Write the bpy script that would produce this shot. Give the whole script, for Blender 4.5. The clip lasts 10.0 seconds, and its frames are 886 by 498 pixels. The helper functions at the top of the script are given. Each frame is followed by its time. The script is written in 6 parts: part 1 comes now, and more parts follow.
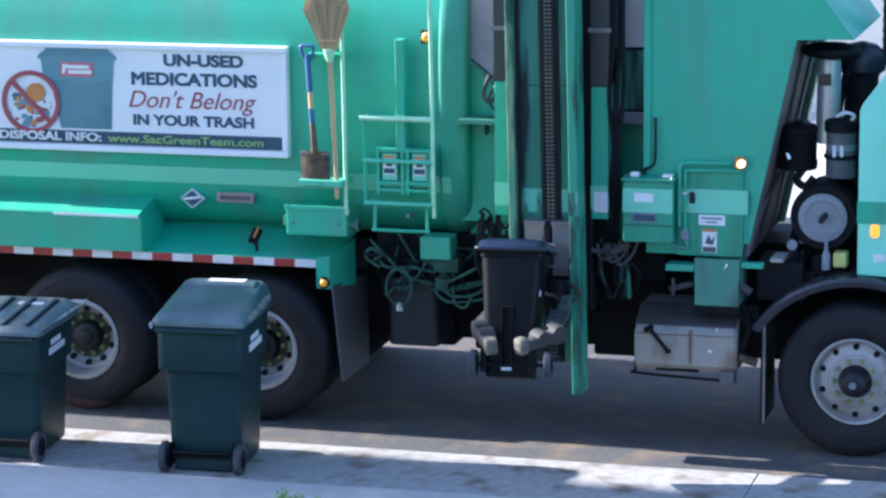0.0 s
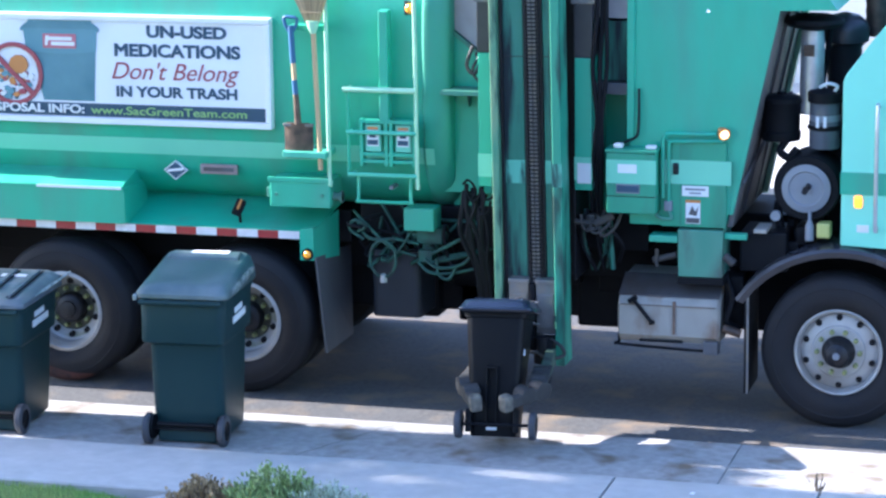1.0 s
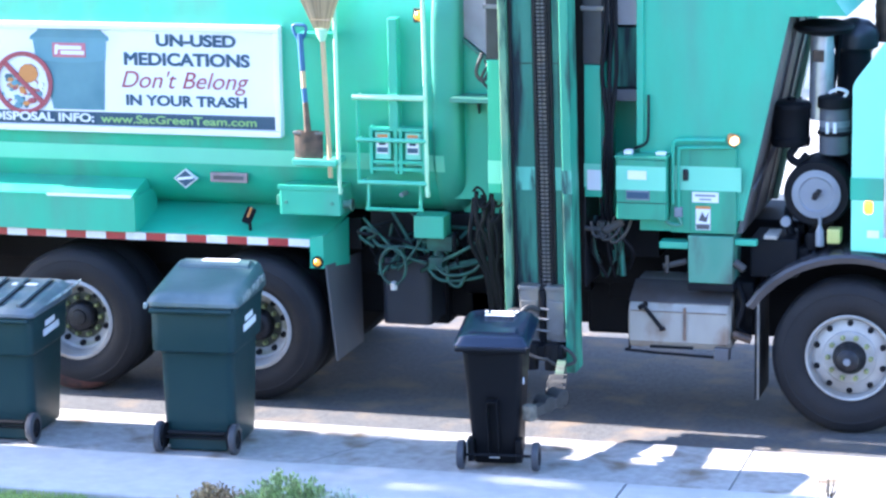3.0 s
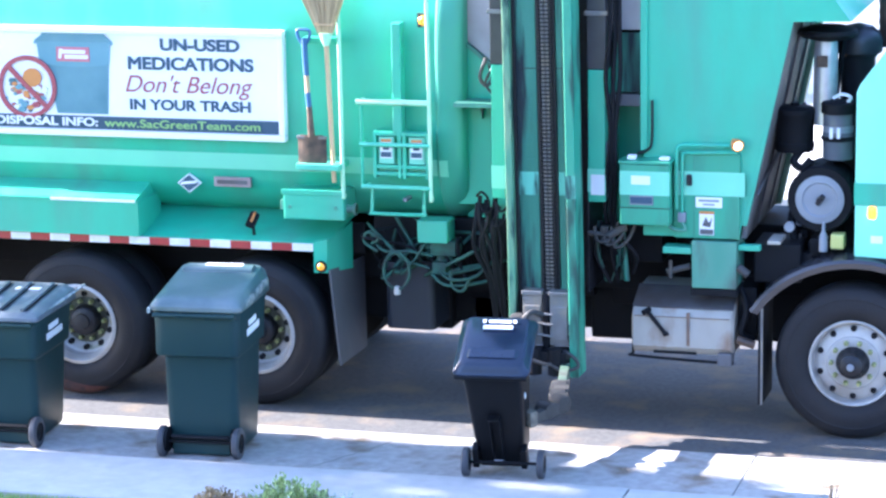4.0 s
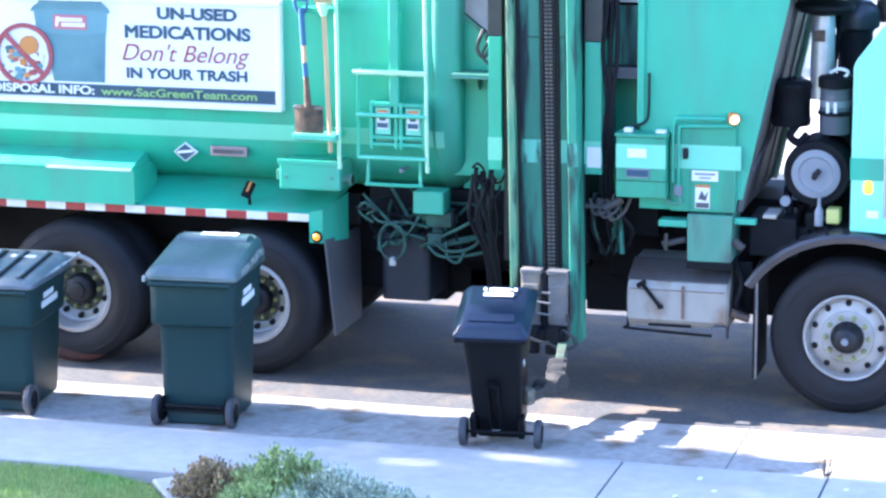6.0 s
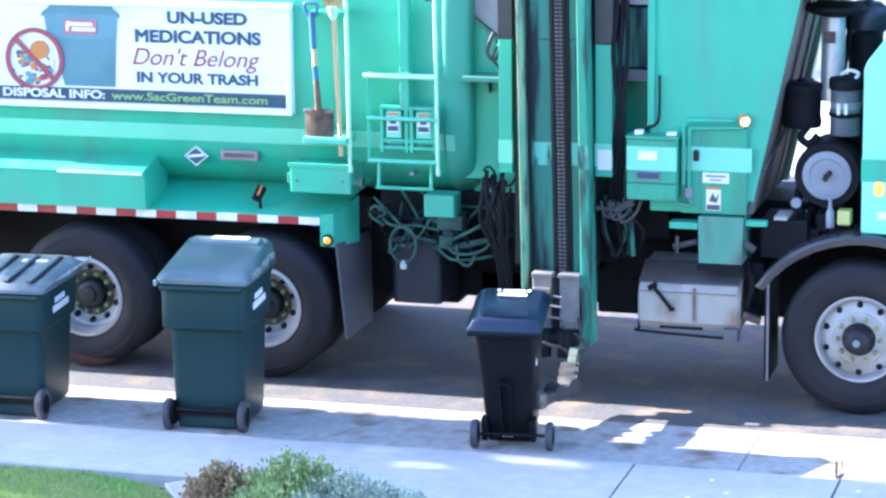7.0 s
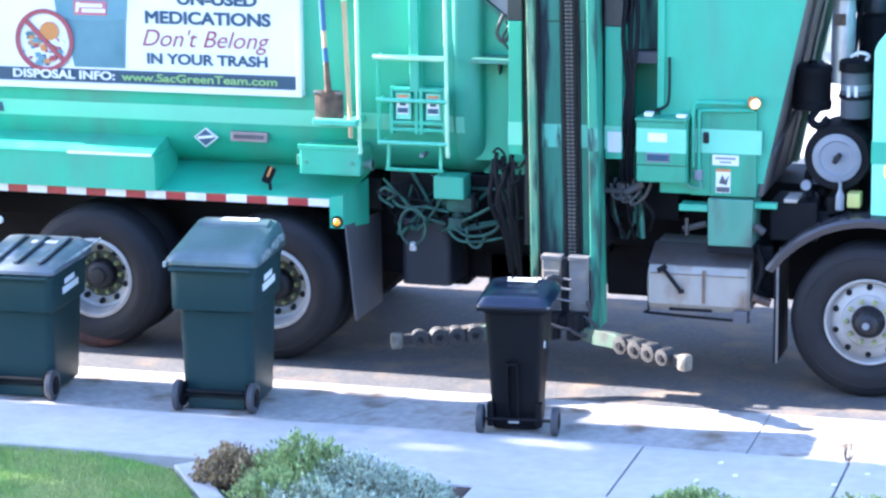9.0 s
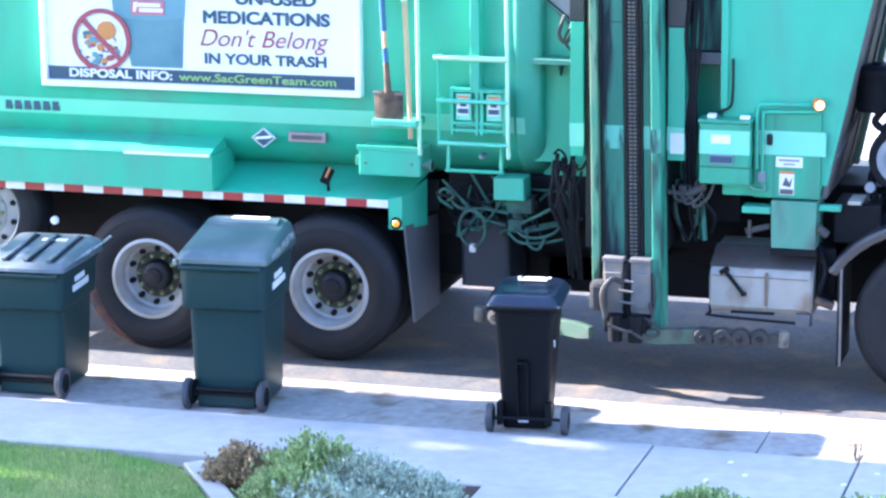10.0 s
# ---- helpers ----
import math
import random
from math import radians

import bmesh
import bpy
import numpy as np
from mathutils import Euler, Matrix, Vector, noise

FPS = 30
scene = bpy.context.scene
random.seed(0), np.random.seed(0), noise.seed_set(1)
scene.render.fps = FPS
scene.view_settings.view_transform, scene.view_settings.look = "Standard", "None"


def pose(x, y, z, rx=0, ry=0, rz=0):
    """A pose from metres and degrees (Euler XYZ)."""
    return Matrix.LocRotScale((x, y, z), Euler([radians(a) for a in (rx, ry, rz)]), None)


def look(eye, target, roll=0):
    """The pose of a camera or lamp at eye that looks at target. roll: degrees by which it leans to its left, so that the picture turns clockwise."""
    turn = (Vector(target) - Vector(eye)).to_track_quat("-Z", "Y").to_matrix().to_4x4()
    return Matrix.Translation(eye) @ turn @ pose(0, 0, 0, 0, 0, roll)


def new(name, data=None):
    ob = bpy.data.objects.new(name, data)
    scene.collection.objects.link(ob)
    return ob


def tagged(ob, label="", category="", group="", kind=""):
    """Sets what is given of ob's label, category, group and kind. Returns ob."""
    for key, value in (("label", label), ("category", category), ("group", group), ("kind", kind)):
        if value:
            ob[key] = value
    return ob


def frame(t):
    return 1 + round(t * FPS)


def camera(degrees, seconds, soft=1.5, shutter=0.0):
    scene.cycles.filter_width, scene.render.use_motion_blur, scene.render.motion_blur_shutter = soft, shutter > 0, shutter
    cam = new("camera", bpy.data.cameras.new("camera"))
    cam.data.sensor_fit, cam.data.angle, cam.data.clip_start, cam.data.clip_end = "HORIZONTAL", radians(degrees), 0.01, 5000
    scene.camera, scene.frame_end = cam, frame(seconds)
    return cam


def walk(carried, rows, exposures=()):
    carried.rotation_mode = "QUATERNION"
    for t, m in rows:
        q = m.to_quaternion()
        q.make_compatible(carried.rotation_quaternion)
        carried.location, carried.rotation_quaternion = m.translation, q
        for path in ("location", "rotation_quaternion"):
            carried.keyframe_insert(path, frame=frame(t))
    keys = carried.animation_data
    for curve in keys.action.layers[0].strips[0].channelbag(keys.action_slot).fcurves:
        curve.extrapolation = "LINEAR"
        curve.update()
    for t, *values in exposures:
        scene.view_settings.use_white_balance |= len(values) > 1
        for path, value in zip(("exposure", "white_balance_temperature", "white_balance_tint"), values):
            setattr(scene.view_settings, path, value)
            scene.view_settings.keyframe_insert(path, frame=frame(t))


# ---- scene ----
# ---- camera: held by a standing person at an upper window, 18 m from the kerb ----
cam = camera(18.45, 10.0, soft=2.5)
EYE = (4.770, -17.916, 5.102)
PATH = [
    (0, pose(*EYE, 90 -11.446, 0.680, 15.977)),
    (0.5, pose(*EYE, 90 -11.760, 0.585, 15.700)),
    (1, pose(*EYE, 90 -12.051, 0.693, 15.624)),
    (1.5, pose(*EYE, 90 -12.063, 0.920, 15.692)),
    (2, pose(*EYE, 90 -11.982, 0.921, 15.695)),
    (2.5, pose(*EYE, 90 -11.949, 0.976, 15.738)),
    (4, pose(*EYE, 90 -11.795, 0.903, 15.873)),
    (4.5, pose(*EYE, 90 -11.848, 0.814, 15.851)),
    (4.6, pose(*EYE, 90 -11.933, 0.747, 15.861)),
    (4.7, pose(*EYE, 90 -12.018, 0.680, 15.871)),
    (4.8, pose(*EYE, 90 -12.131, 0.590, 15.885)),
    (4.9, pose(*EYE, 90 -12.427, 0.355, 15.921)),
    (5, pose(*EYE, 90 -12.555, 0.254, 15.936)),
    (6.5, pose(*EYE, 90 -12.330, 0.551, 15.931)),
    (7, pose(*EYE, 90 -12.333, 0.668, 16.062)),
    (7.5, pose(*EYE, 90 -12.454, 0.676, 16.156)),
    (8, pose(*EYE, 90 -12.556, 0.676, 16.190)),
    (8.5, pose(*EYE, 90 -12.639, 0.678, 16.235)),
    (9, pose(*EYE, 90 -12.712, 0.620, 16.278)),
    (9.5, pose(*EYE, 90 -12.738, 0.554, 16.341)),
    (10, pose(*EYE, 90 -12.733, 0.530, 16.515)),
]
walk(cam, PATH, exposures=[(0, 2.27, 5250, 17), (0.5, 2.56, 5250, 17), (1, 2.76, 5250, 18), (2, 3.10, 5260, 18), (2.5, 3.27, 5280, 19), (5, 3.46, 5320, 21), (10, 3.46, 5320, 21)])

# ---- light: sun from along the street, clear sky ----
SUN_TO = Vector((-1.9, 0.06, 1.0)).normalized()
world = bpy.data.worlds.new("world")
scene.world = world
world.use_nodes = True
wn = world.node_tree
sky = wn.nodes.new("ShaderNodeTexSky")
sky.sky_type = "NISHITA"
sky.sun_disc = False
sky.sun_elevation = math.asin(SUN_TO.z)
sky.sun_rotation = math.atan2(SUN_TO.x, SUN_TO.y)
wn.links.new(sky.outputs[0], wn.nodes["Background"].inputs[0])
wn.nodes["Background"].inputs[1].default_value = 0.10
sun = new("sun", bpy.data.lights.new("sun", "SUN"))
sun.data.energy, sun.data.angle, sun.data.color = 4.2, radians(0.6), (1.0, 0.87, 0.68)
sun.matrix_world = look(SUN_TO * 60, (0, 0, 0))


# ---- materials ----
def material(name, colour, rough=0.5, metal=0.0, second=None, scale=3.0, amount=0.5, bump=0.0, bump_scale=60.0,
             dirt=None, dirt_scale=1.2, dirt_low=0.55, dirt_high=0.75, streak=1.0, spec=0.5, island=0.0):
    """Base colour broken by a fine noise towards a second colour, stains by a coarse one, and a fine relief."""
    m = bpy.data.materials.new(name)
    m.use_nodes = True
    nt = m.node_tree
    n, l = nt.nodes, nt.links
    b = n["Principled BSDF"]
    b.inputs["Roughness"].default_value, b.inputs["Metallic"].default_value = rough, metal
    b.inputs["Specular IOR Level"].default_value = spec
    co = n.new("ShaderNodeTexCoord").outputs["Object"]
    second = second or tuple(c * 0.8 for c in colour)

    def noisy(sc, lo, hi, detail=5.0, stretch=1.0):
        mp = n.new("ShaderNodeMapping")
        mp.inputs["Scale"].default_value = (1, 1, 1 / stretch)
        l.new(co, mp.inputs["Vector"])
        t = n.new("ShaderNodeTexNoise")
        t.inputs["Scale"].default_value, t.inputs["Detail"].default_value = sc, detail
        l.new(mp.outputs[0], t.inputs["Vector"])
        r = n.new("ShaderNodeMapRange")
        r.inputs["From Min"].default_value, r.inputs["From Max"].default_value = lo, hi
        l.new(t.outputs["Fac"], r.inputs["Value"])
        return r.outputs[0], t

    def mix(fac, a, c):
        x = n.new("ShaderNodeMix")
        x.data_type = "RGBA"
        l.new(fac, x.inputs["Factor"])
        for sock, v in ((x.inputs["A"], a), (x.inputs["B"], c)):
            if isinstance(v, tuple):
                sock.default_value = (*v, 1)
            else:
                l.new(v, sock)
        return x.outputs["Result"]

    fac, tex = noisy(scale, 0.5 - 0.35 / max(amount, 0.05) * 0.5, 0.5 + 0.35 / max(amount, 0.05) * 0.5, stretch=streak)
    col = mix(fac, colour, second)
    if dirt:
        f2, t2 = noisy(dirt_scale, dirt_low, dirt_high, 8.0, streak)
        col = mix(f2, col, dirt)
        r2 = n.new("ShaderNodeMapRange")
        r2.inputs["To Min"].default_value, r2.inputs["To Max"].default_value = rough, min(1.0, rough + 0.3)
        l.new(f2, r2.inputs["Value"])
        l.new(r2.outputs[0], b.inputs["Roughness"])
    if island:
        g = n.new("ShaderNodeNewGeometry")
        hs = n.new("ShaderNodeHueSaturation")
        r3 = n.new("ShaderNodeMapRange")
        r3.inputs["To Min"].default_value, r3.inputs["To Max"].default_value = 1 - island, 1 + island
        l.new(g.outputs["Random Per Island"], r3.inputs["Value"])
        l.new(r3.outputs[0], hs.inputs["Value"])
        l.new(col, hs.inputs["Color"])
        col = hs.outputs[0]
    l.new(col, b.inputs["Base Color"])
    if bump:
        f3, t3 = noisy(bump_scale, 0.2, 0.8)
        bp = n.new("ShaderNodeBump")
        bp.inputs["Strength"].default_value, bp.inputs["Distance"].default_value = bump, 0.02
        l.new(f3, bp.inputs["Height"])
        l.new(bp.outputs[0], b.inputs["Normal"])
    return m


def glow(name, colour, strength):
    m = bpy.data.materials.new(name)
    m.use_nodes = True
    b = m.node_tree.nodes["Principled BSDF"]
    b.inputs["Base Color"].default_value = (*colour, 1)
    b.inputs["Emission Color"].default_value = (*colour, 1)
    b.inputs["Emission Strength"].default_value = strength
    b.inputs["Roughness"].default_value = 0.25
    return m


GREEN = material("truck_green", (0.052, 0.395, 0.246), 0.33, second=(0.052, 0.34, 0.215), scale=7.0, amount=0.8, dirt=(0.085, 0.27, 0.19),
                 dirt_scale=2.4, dirt_low=0.5, dirt_high=0.8, streak=4.0, bump=0.03, bump_scale=5.0)
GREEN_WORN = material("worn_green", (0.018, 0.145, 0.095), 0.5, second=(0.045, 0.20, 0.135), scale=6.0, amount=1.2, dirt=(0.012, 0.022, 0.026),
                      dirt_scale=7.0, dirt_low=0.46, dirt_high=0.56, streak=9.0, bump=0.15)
GREEN_DUSTY = material("dusty_green", (0.05, 0.215, 0.145), 0.6, second=(0.10, 0.24, 0.175), scale=5.0, dirt=(0.06, 0.075, 0.065),
                       dirt_scale=5.0, dirt_low=0.55, dirt_high=0.75, streak=3.0)
MINT = material("mint_stripe", (0.20, 0.58, 0.40), 0.4, second=(0.17, 0.51, 0.35), scale=3.0, dirt=(0.11, 0.43, 0.28), dirt_low=0.6, dirt_high=0.9)
CAB_MINT = material("cab_paint", (0.26, 0.72, 0.54), 0.3, second=(0.24, 0.66, 0.5), scale=2.0)
# Hose green darkened: the shade under the body is put into the colour
HOSE_GREEN = material("shaded_green_hose", (0.015, 0.082, 0.056), 0.65, second=(0.008, 0.026, 0.021), scale=14.0, amount=0.9)
# Greyer green: stains plus the curved rim's shading put into the colour
RIM_GREEN = material("stained_shaded_green", (0.03, 0.34, 0.21), 0.5, second=(0.09, 0.24, 0.18), scale=3.0, dirt=(0.14, 0.17, 0.16), dirt_scale=2.0, streak=4.0)
# Pale copy of the green for sunlit rails, rung and flange; also broom collar
PALE = material("pale_green_bar", (0.45, 0.72, 0.50), 0.45, second=(0.30, 0.55, 0.36), scale=9.0)
LIGHT_GREEN = material("light_green_bar", (0.12, 0.48, 0.32), 0.45, second=(0.08, 0.40, 0.26), scale=9.0)
YELLOW_PATCHED = material("yellow_patched_green", (0.05, 0.22, 0.13), 0.55, second=(0.24, 0.31, 0.17), scale=6.0, amount=1.0, streak=4.0, dirt=(0.02, 0.06, 0.045), dirt_scale=8.0, dirt_low=0.52, dirt_high=0.62)
GREY_DIRTY = material("dirty_steel", (0.125, 0.125, 0.135), 0.55, 0.2, second=(0.07, 0.07, 0.078), scale=3.0, dirt=(0.07, 0.05, 0.04),
                      dirt_scale=1.8, streak=3.0, bump=0.1)
RUSTY = material("hopper_lining", (0.42, 0.40, 0.39), 0.7, second=(0.28, 0.25, 0.23), scale=5.0, dirt=(0.16, 0.10, 0.07), dirt_scale=2.5)
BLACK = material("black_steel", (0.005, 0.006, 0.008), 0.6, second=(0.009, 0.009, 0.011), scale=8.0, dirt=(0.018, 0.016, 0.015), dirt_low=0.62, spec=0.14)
SOOT = material("sooty_steel", (0.032, 0.034, 0.040), 0.35, 0.3, second=(0.05, 0.052, 0.06), scale=9.0)
GREASE = material("greasy_black", (0.006, 0.007, 0.010), 0.4, second=(0.014, 0.014, 0.017), scale=20.0, bump=0.2, spec=0.35)
RUBBER = material("tyre_rubber", (0.008, 0.0085, 0.011), 0.7, second=(0.014, 0.0145, 0.017), scale=6.0, dirt=(0.028, 0.025, 0.024),
                  dirt_scale=2.0, dirt_low=0.5, dirt_high=0.8, bump=0.15, spec=0.3)
CLAY = material("clay_rubbed_rubber", (0.095, 0.032, 0.022), 0.85, second=(0.012, 0.012, 0.014), scale=7.0, amount=1.6)
RIM = material("painted_rim", (0.42, 0.42, 0.41), 0.45, 0.2, second=(0.28, 0.27, 0.25), scale=9.0, dirt=(0.20, 0.16, 0.12), dirt_low=0.55)
# Grimy disc, also darkened for the shade inside the wheel dish
RIM_GRIMY_SHADED = material("grimy_shaded_disc", (0.34, 0.335, 0.32), 0.55, 0.2, second=(0.22, 0.215, 0.20), scale=7.0, dirt=(0.17, 0.175, 0.085), dirt_scale=5.0, dirt_low=0.52, dirt_high=0.7)
# Dark greenish ring; shade deep in the dish is put into the colour
HUB_FACE = material("dark_hub_face", (0.075, 0.080, 0.055), 0.5, 0.1, second=(0.03, 0.032, 0.026), scale=16.0, amount=1.2)
STEEL = material("bright_steel", (0.60, 0.60, 0.62), 0.32, 0.6, second=(0.42, 0.42, 0.43), scale=14.0)
GUNMETAL = material("gripper_steel", (0.20, 0.20, 0.20), 0.5, 0.4, second=(0.12, 0.115, 0.11), scale=12.0, dirt=(0.28, 0.24, 0.18),
                    dirt_scale=6.0, dirt_low=0.5, dirt_high=0.7, bump=0.2)
ROLLER = material("gripper_roller", (0.036, 0.035, 0.033), 0.7, second=(0.016, 0.016, 0.016), scale=16.0, bump=0.2)
CLAMP = material("clamp_steel", (0.045, 0.044, 0.043), 0.65, 0.1, second=(0.022, 0.022, 0.022), scale=12.0, dirt=(0.08, 0.07, 0.055),
                 dirt_scale=6.0, dirt_low=0.52, dirt_high=0.7, bump=0.2)
TIP = material("lighter_tip", (0.17, 0.155, 0.12), 0.6, second=(0.055, 0.05, 0.043), scale=14.0, amount=1.2)
NUT = material("yellow_nut_caps", (0.30, 0.32, 0.11), 0.5, second=(0.18, 0.20, 0.09), scale=30.0)
WHITE = material("white_paint", (0.74, 0.76, 0.80), 0.35, second=(0.68, 0.70, 0.76), scale=1.5, dirt=(0.5, 0.53, 0.58), dirt_low=0.6, dirt_high=0.95)
MUTED = material("muted_green", (0.040, 0.30, 0.175), 0.45, second=(0.05, 0.26, 0.155), scale=6.0, dirt=(0.05, 0.15, 0.10), dirt_scale=5.0, dirt_low=0.5, dirt_high=0.8, streak=4.0)
NAVY = material("navy_ink", (0.022, 0.058, 0.105), 0.4, second=(0.030, 0.070, 0.120), scale=5.0)
RED = material("red_ink", (0.31, 0.05, 0.075), 0.4, second=(0.26, 0.055, 0.08), scale=5.0)
TAPE_RED = material("tape_red", (0.34, 0.03, 0.03), 0.35, second=(0.26, 0.04, 0.04), scale=14.0)
TAPE_WHITE = material("tape_white", (0.72, 0.72, 0.72), 0.35, second=(0.5, 0.5, 0.5), scale=14.0)
LIME = material("lime_ink", (0.22, 0.40, 0.13), 0.4, second=(0.27, 0.45, 0.18), scale=5.0)
NAVY_FADED = material("printed_shade", (0.035, 0.10, 0.14), 0.4, second=(0.05, 0.12, 0.165), scale=4.0)
STONE_PALE = material("printed_bin_pale", (0.085, 0.215, 0.275), 0.4, second=(0.13, 0.27, 0.33), scale=2.5, amount=0.9)
STONE_GREY = material("printed_bin_grey", (0.055, 0.155, 0.205), 0.4, second=(0.12, 0.25, 0.30), scale=2.5, amount=0.9)
ORANGE = material("printed_orange", (0.55, 0.22, 0.06), 0.5)
ARM_GREEN = material("arm_paint", (0.035, 0.10, 0.062), 0.6, second=(0.075, 0.095, 0.07), scale=9.0, dirt=(0.05, 0.05, 0.045), dirt_scale=7.0)
FRONT_STAIN = material("stained_front", (0.17, 0.165, 0.165), 0.6, second=(0.09, 0.085, 0.085), scale=2.5, dirt=(0.045, 0.033, 0.027), dirt_scale=2.0, streak=3.0, spec=0.2)
OFFWHITE = material("white_tank_paint", (0.36, 0.345, 0.305), 0.6, second=(0.26, 0.245, 0.21), scale=5.0, dirt=(0.19, 0.125, 0.085),
                    dirt_scale=4.0, dirt_low=0.53, dirt_high=0.68, streak=2.0)
WOOD = material("pale_wood", (0.50, 0.36, 0.20), 0.6, second=(0.40, 0.27, 0.14), scale=16.0, streak=8.0)
STRAW = material("straw", (0.52, 0.38, 0.20), 0.8, second=(0.36, 0.25, 0.12), scale=30.0, streak=6.0, island=0.3)
BLUE = material("blue_handle", (0.018, 0.085, 0.20), 0.5, second=(0.04, 0.12, 0.23), scale=12.0)
BLADE = material("rusty_blade", (0.045, 0.035, 0.030), 0.5, 0.4, second=(0.13, 0.085, 0.06), scale=11.0, amount=1.2)
CART_GREEN = material("dark_green_plastic", (0.009, 0.031, 0.034), 0.45, second=(0.013, 0.038, 0.041), scale=3.0, dirt=(0.030, 0.058, 0.062),
                      dirt_scale=4.0, dirt_low=0.58, dirt_high=0.85, streak=2.5, bump=0.06, bump_scale=160, spec=0.25)
# Bleached plastic; pale patches also carry the lid's bright reflection as colour
CART_LID = material("faded_sheen_lid", (0.042, 0.078, 0.084), 0.30, second=(0.065, 0.105, 0.11), scale=3.0, amount=1.0, dirt=(0.17, 0.205, 0.21),
                    dirt_scale=2.6, dirt_low=0.45, dirt_high=0.85, bump=0.08)
SLATE_LID = material("slate_lid", (0.075, 0.09, 0.105), 0.4, second=(0.13, 0.15, 0.165), scale=5.0, amount=1.0, dirt=(0.30, 0.31, 0.31), dirt_scale=5.0, dirt_low=0.55, dirt_high=0.72, bump=0.08)
CART_BLACK = material("black_plastic", (0.0035, 0.004, 0.0055), 0.45, second=(0.006, 0.0065, 0.008), scale=4.0, bump=0.04, bump_scale=240, spec=0.16)
CART_BLACK_LID = material("black_lid", (0.007, 0.012, 0.026), 0.22, second=(0.012, 0.019, 0.038), scale=4.0)
CART_WHEEL = material("dusty_cart_wheel", (0.030, 0.034, 0.044), 0.6, second=(0.045, 0.05, 0.06), scale=16.0)
FRAY = material("frayed_plastic", (0.36, 0.40, 0.38), 0.7, second=(0.14, 0.18, 0.18), scale=25.0, amount=1.3)
STICKER = material("white_sticker", (0.75, 0.77, 0.79), 0.4)
GREY_FACE = material("filter_end_cap", (0.23, 0.25, 0.285), 0.45, 0.2, second=(0.18, 0.20, 0.23), scale=6.0)
SMOKED = material("smoked_plastic", (0.08, 0.09, 0.11), 0.15, second=(0.12, 0.13, 0.15), scale=5.0)
# Slight glow added to the unlit amber lenses
AMBER = glow("amber_lens", (0.75, 0.33, 0.03), 0.06)
AMBER_LIT = glow("amber_lit", (0.9, 0.30, 0.02), 0.35)
LAMP_LIT = glow("work_lamp_lit", (1.0, 0.58, 0.20), 1.0)
FLUID = material("yellow_bottle", (0.55, 0.55, 0.18), 0.4)
ASPHALT = material("worn_street", (0.084, 0.085, 0.087), 0.85, second=(0.053, 0.054, 0.056), scale=26.0, amount=1.1, dirt=(0.16, 0.122, 0.085),
                   dirt_scale=2.6, dirt_low=0.50, dirt_high=0.70, bump=0.5, bump_scale=70)
CONCRETE = material("concrete", (0.43, 0.425, 0.405), 0.85, second=(0.36, 0.355, 0.338), scale=9.0, amount=0.8, dirt=(0.34, 0.33, 0.30), dirt_scale=1.9,
                    dirt_low=0.5, dirt_high=0.8, bump=0.15, bump_scale=150)
GUTTER = material("gutter_concrete", (0.345, 0.338, 0.325), 0.85, second=(0.26, 0.252, 0.24), scale=14.0, amount=1.0, dirt=(0.15, 0.115, 0.08), dirt_scale=3.4,
                  dirt_low=0.52, dirt_high=0.70, bump=0.4, bump_scale=80)
SOIL = material("soil", (0.07, 0.05, 0.035), 0.95, second=(0.045, 0.033, 0.024), scale=14.0, bump=0.4, bump_scale=40)
TURF = material("turf_base", (0.12, 0.23, 0.045), 0.95, second=(0.22, 0.25, 0.08), scale=9.0)
GRASS = material("grass_blades", (0.17, 0.34, 0.055), 0.6, second=(0.38, 0.41, 0.14), scale=1.7, amount=1.2, island=0.35)
LEAF_GREEN = material("shrub_green", (0.22, 0.33, 0.095), 0.6, second=(0.36, 0.43, 0.19), scale=5.0, island=0.4)
LEAF_SAGE = material("shrub_sage", (0.31, 0.39, 0.28), 0.7, second=(0.48, 0.53, 0.41), scale=5.0, island=0.35)
LEAF_BROWN = material("shrub_russet", (0.21, 0.14, 0.065), 0.75, second=(0.40, 0.31, 0.17), scale=7.0, island=0.4)
TREE_LEAF = material("tree_leaves", (0.06, 0.13, 0.03), 0.6, island=0.3)
BARK = material("bark", (0.10, 0.075, 0.055), 0.9, second=(0.15, 0.12, 0.09), scale=12.0, streak=5.0, bump=0.5, bump_scale=20)
STUCCO = material("pale_stucco", (0.66, 0.62, 0.55), 0.9, second=(0.6, 0.56, 0.5), scale=4.0, bump=0.2)
ROOFING = material("roof_shingle", (0.16, 0.14, 0.13), 0.9, second=(0.11, 0.1, 0.095), scale=8.0)
PAPER = material("paper_scrap", (0.8, 0.8, 0.78), 0.7)


# ---- mesh helpers ----
def part(name, bm, mat, parent=None, label="", smooth=False):
    """One bmesh as one object under its thing."""
    me = bpy.data.meshes.new(name)
    bmesh.ops.recalc_face_normals(bm, faces=bm.faces)
    bm.to_mesh(me)
    bm.free()
    for m in (mat if isinstance(mat, (list, tuple)) else [mat]):
        me.materials.append(m)
    if smooth:
        for p in me.polygons:
            p.use_smooth = True
        me.set_sharp_from_angle(angle=radians(38))
    ob = new(name, me)
    ob.parent = parent
    if label:
        tagged(ob, label)
    return ob


def empty(name):
    e = new(name)
    e.empty_display_size = 0.2
    return e


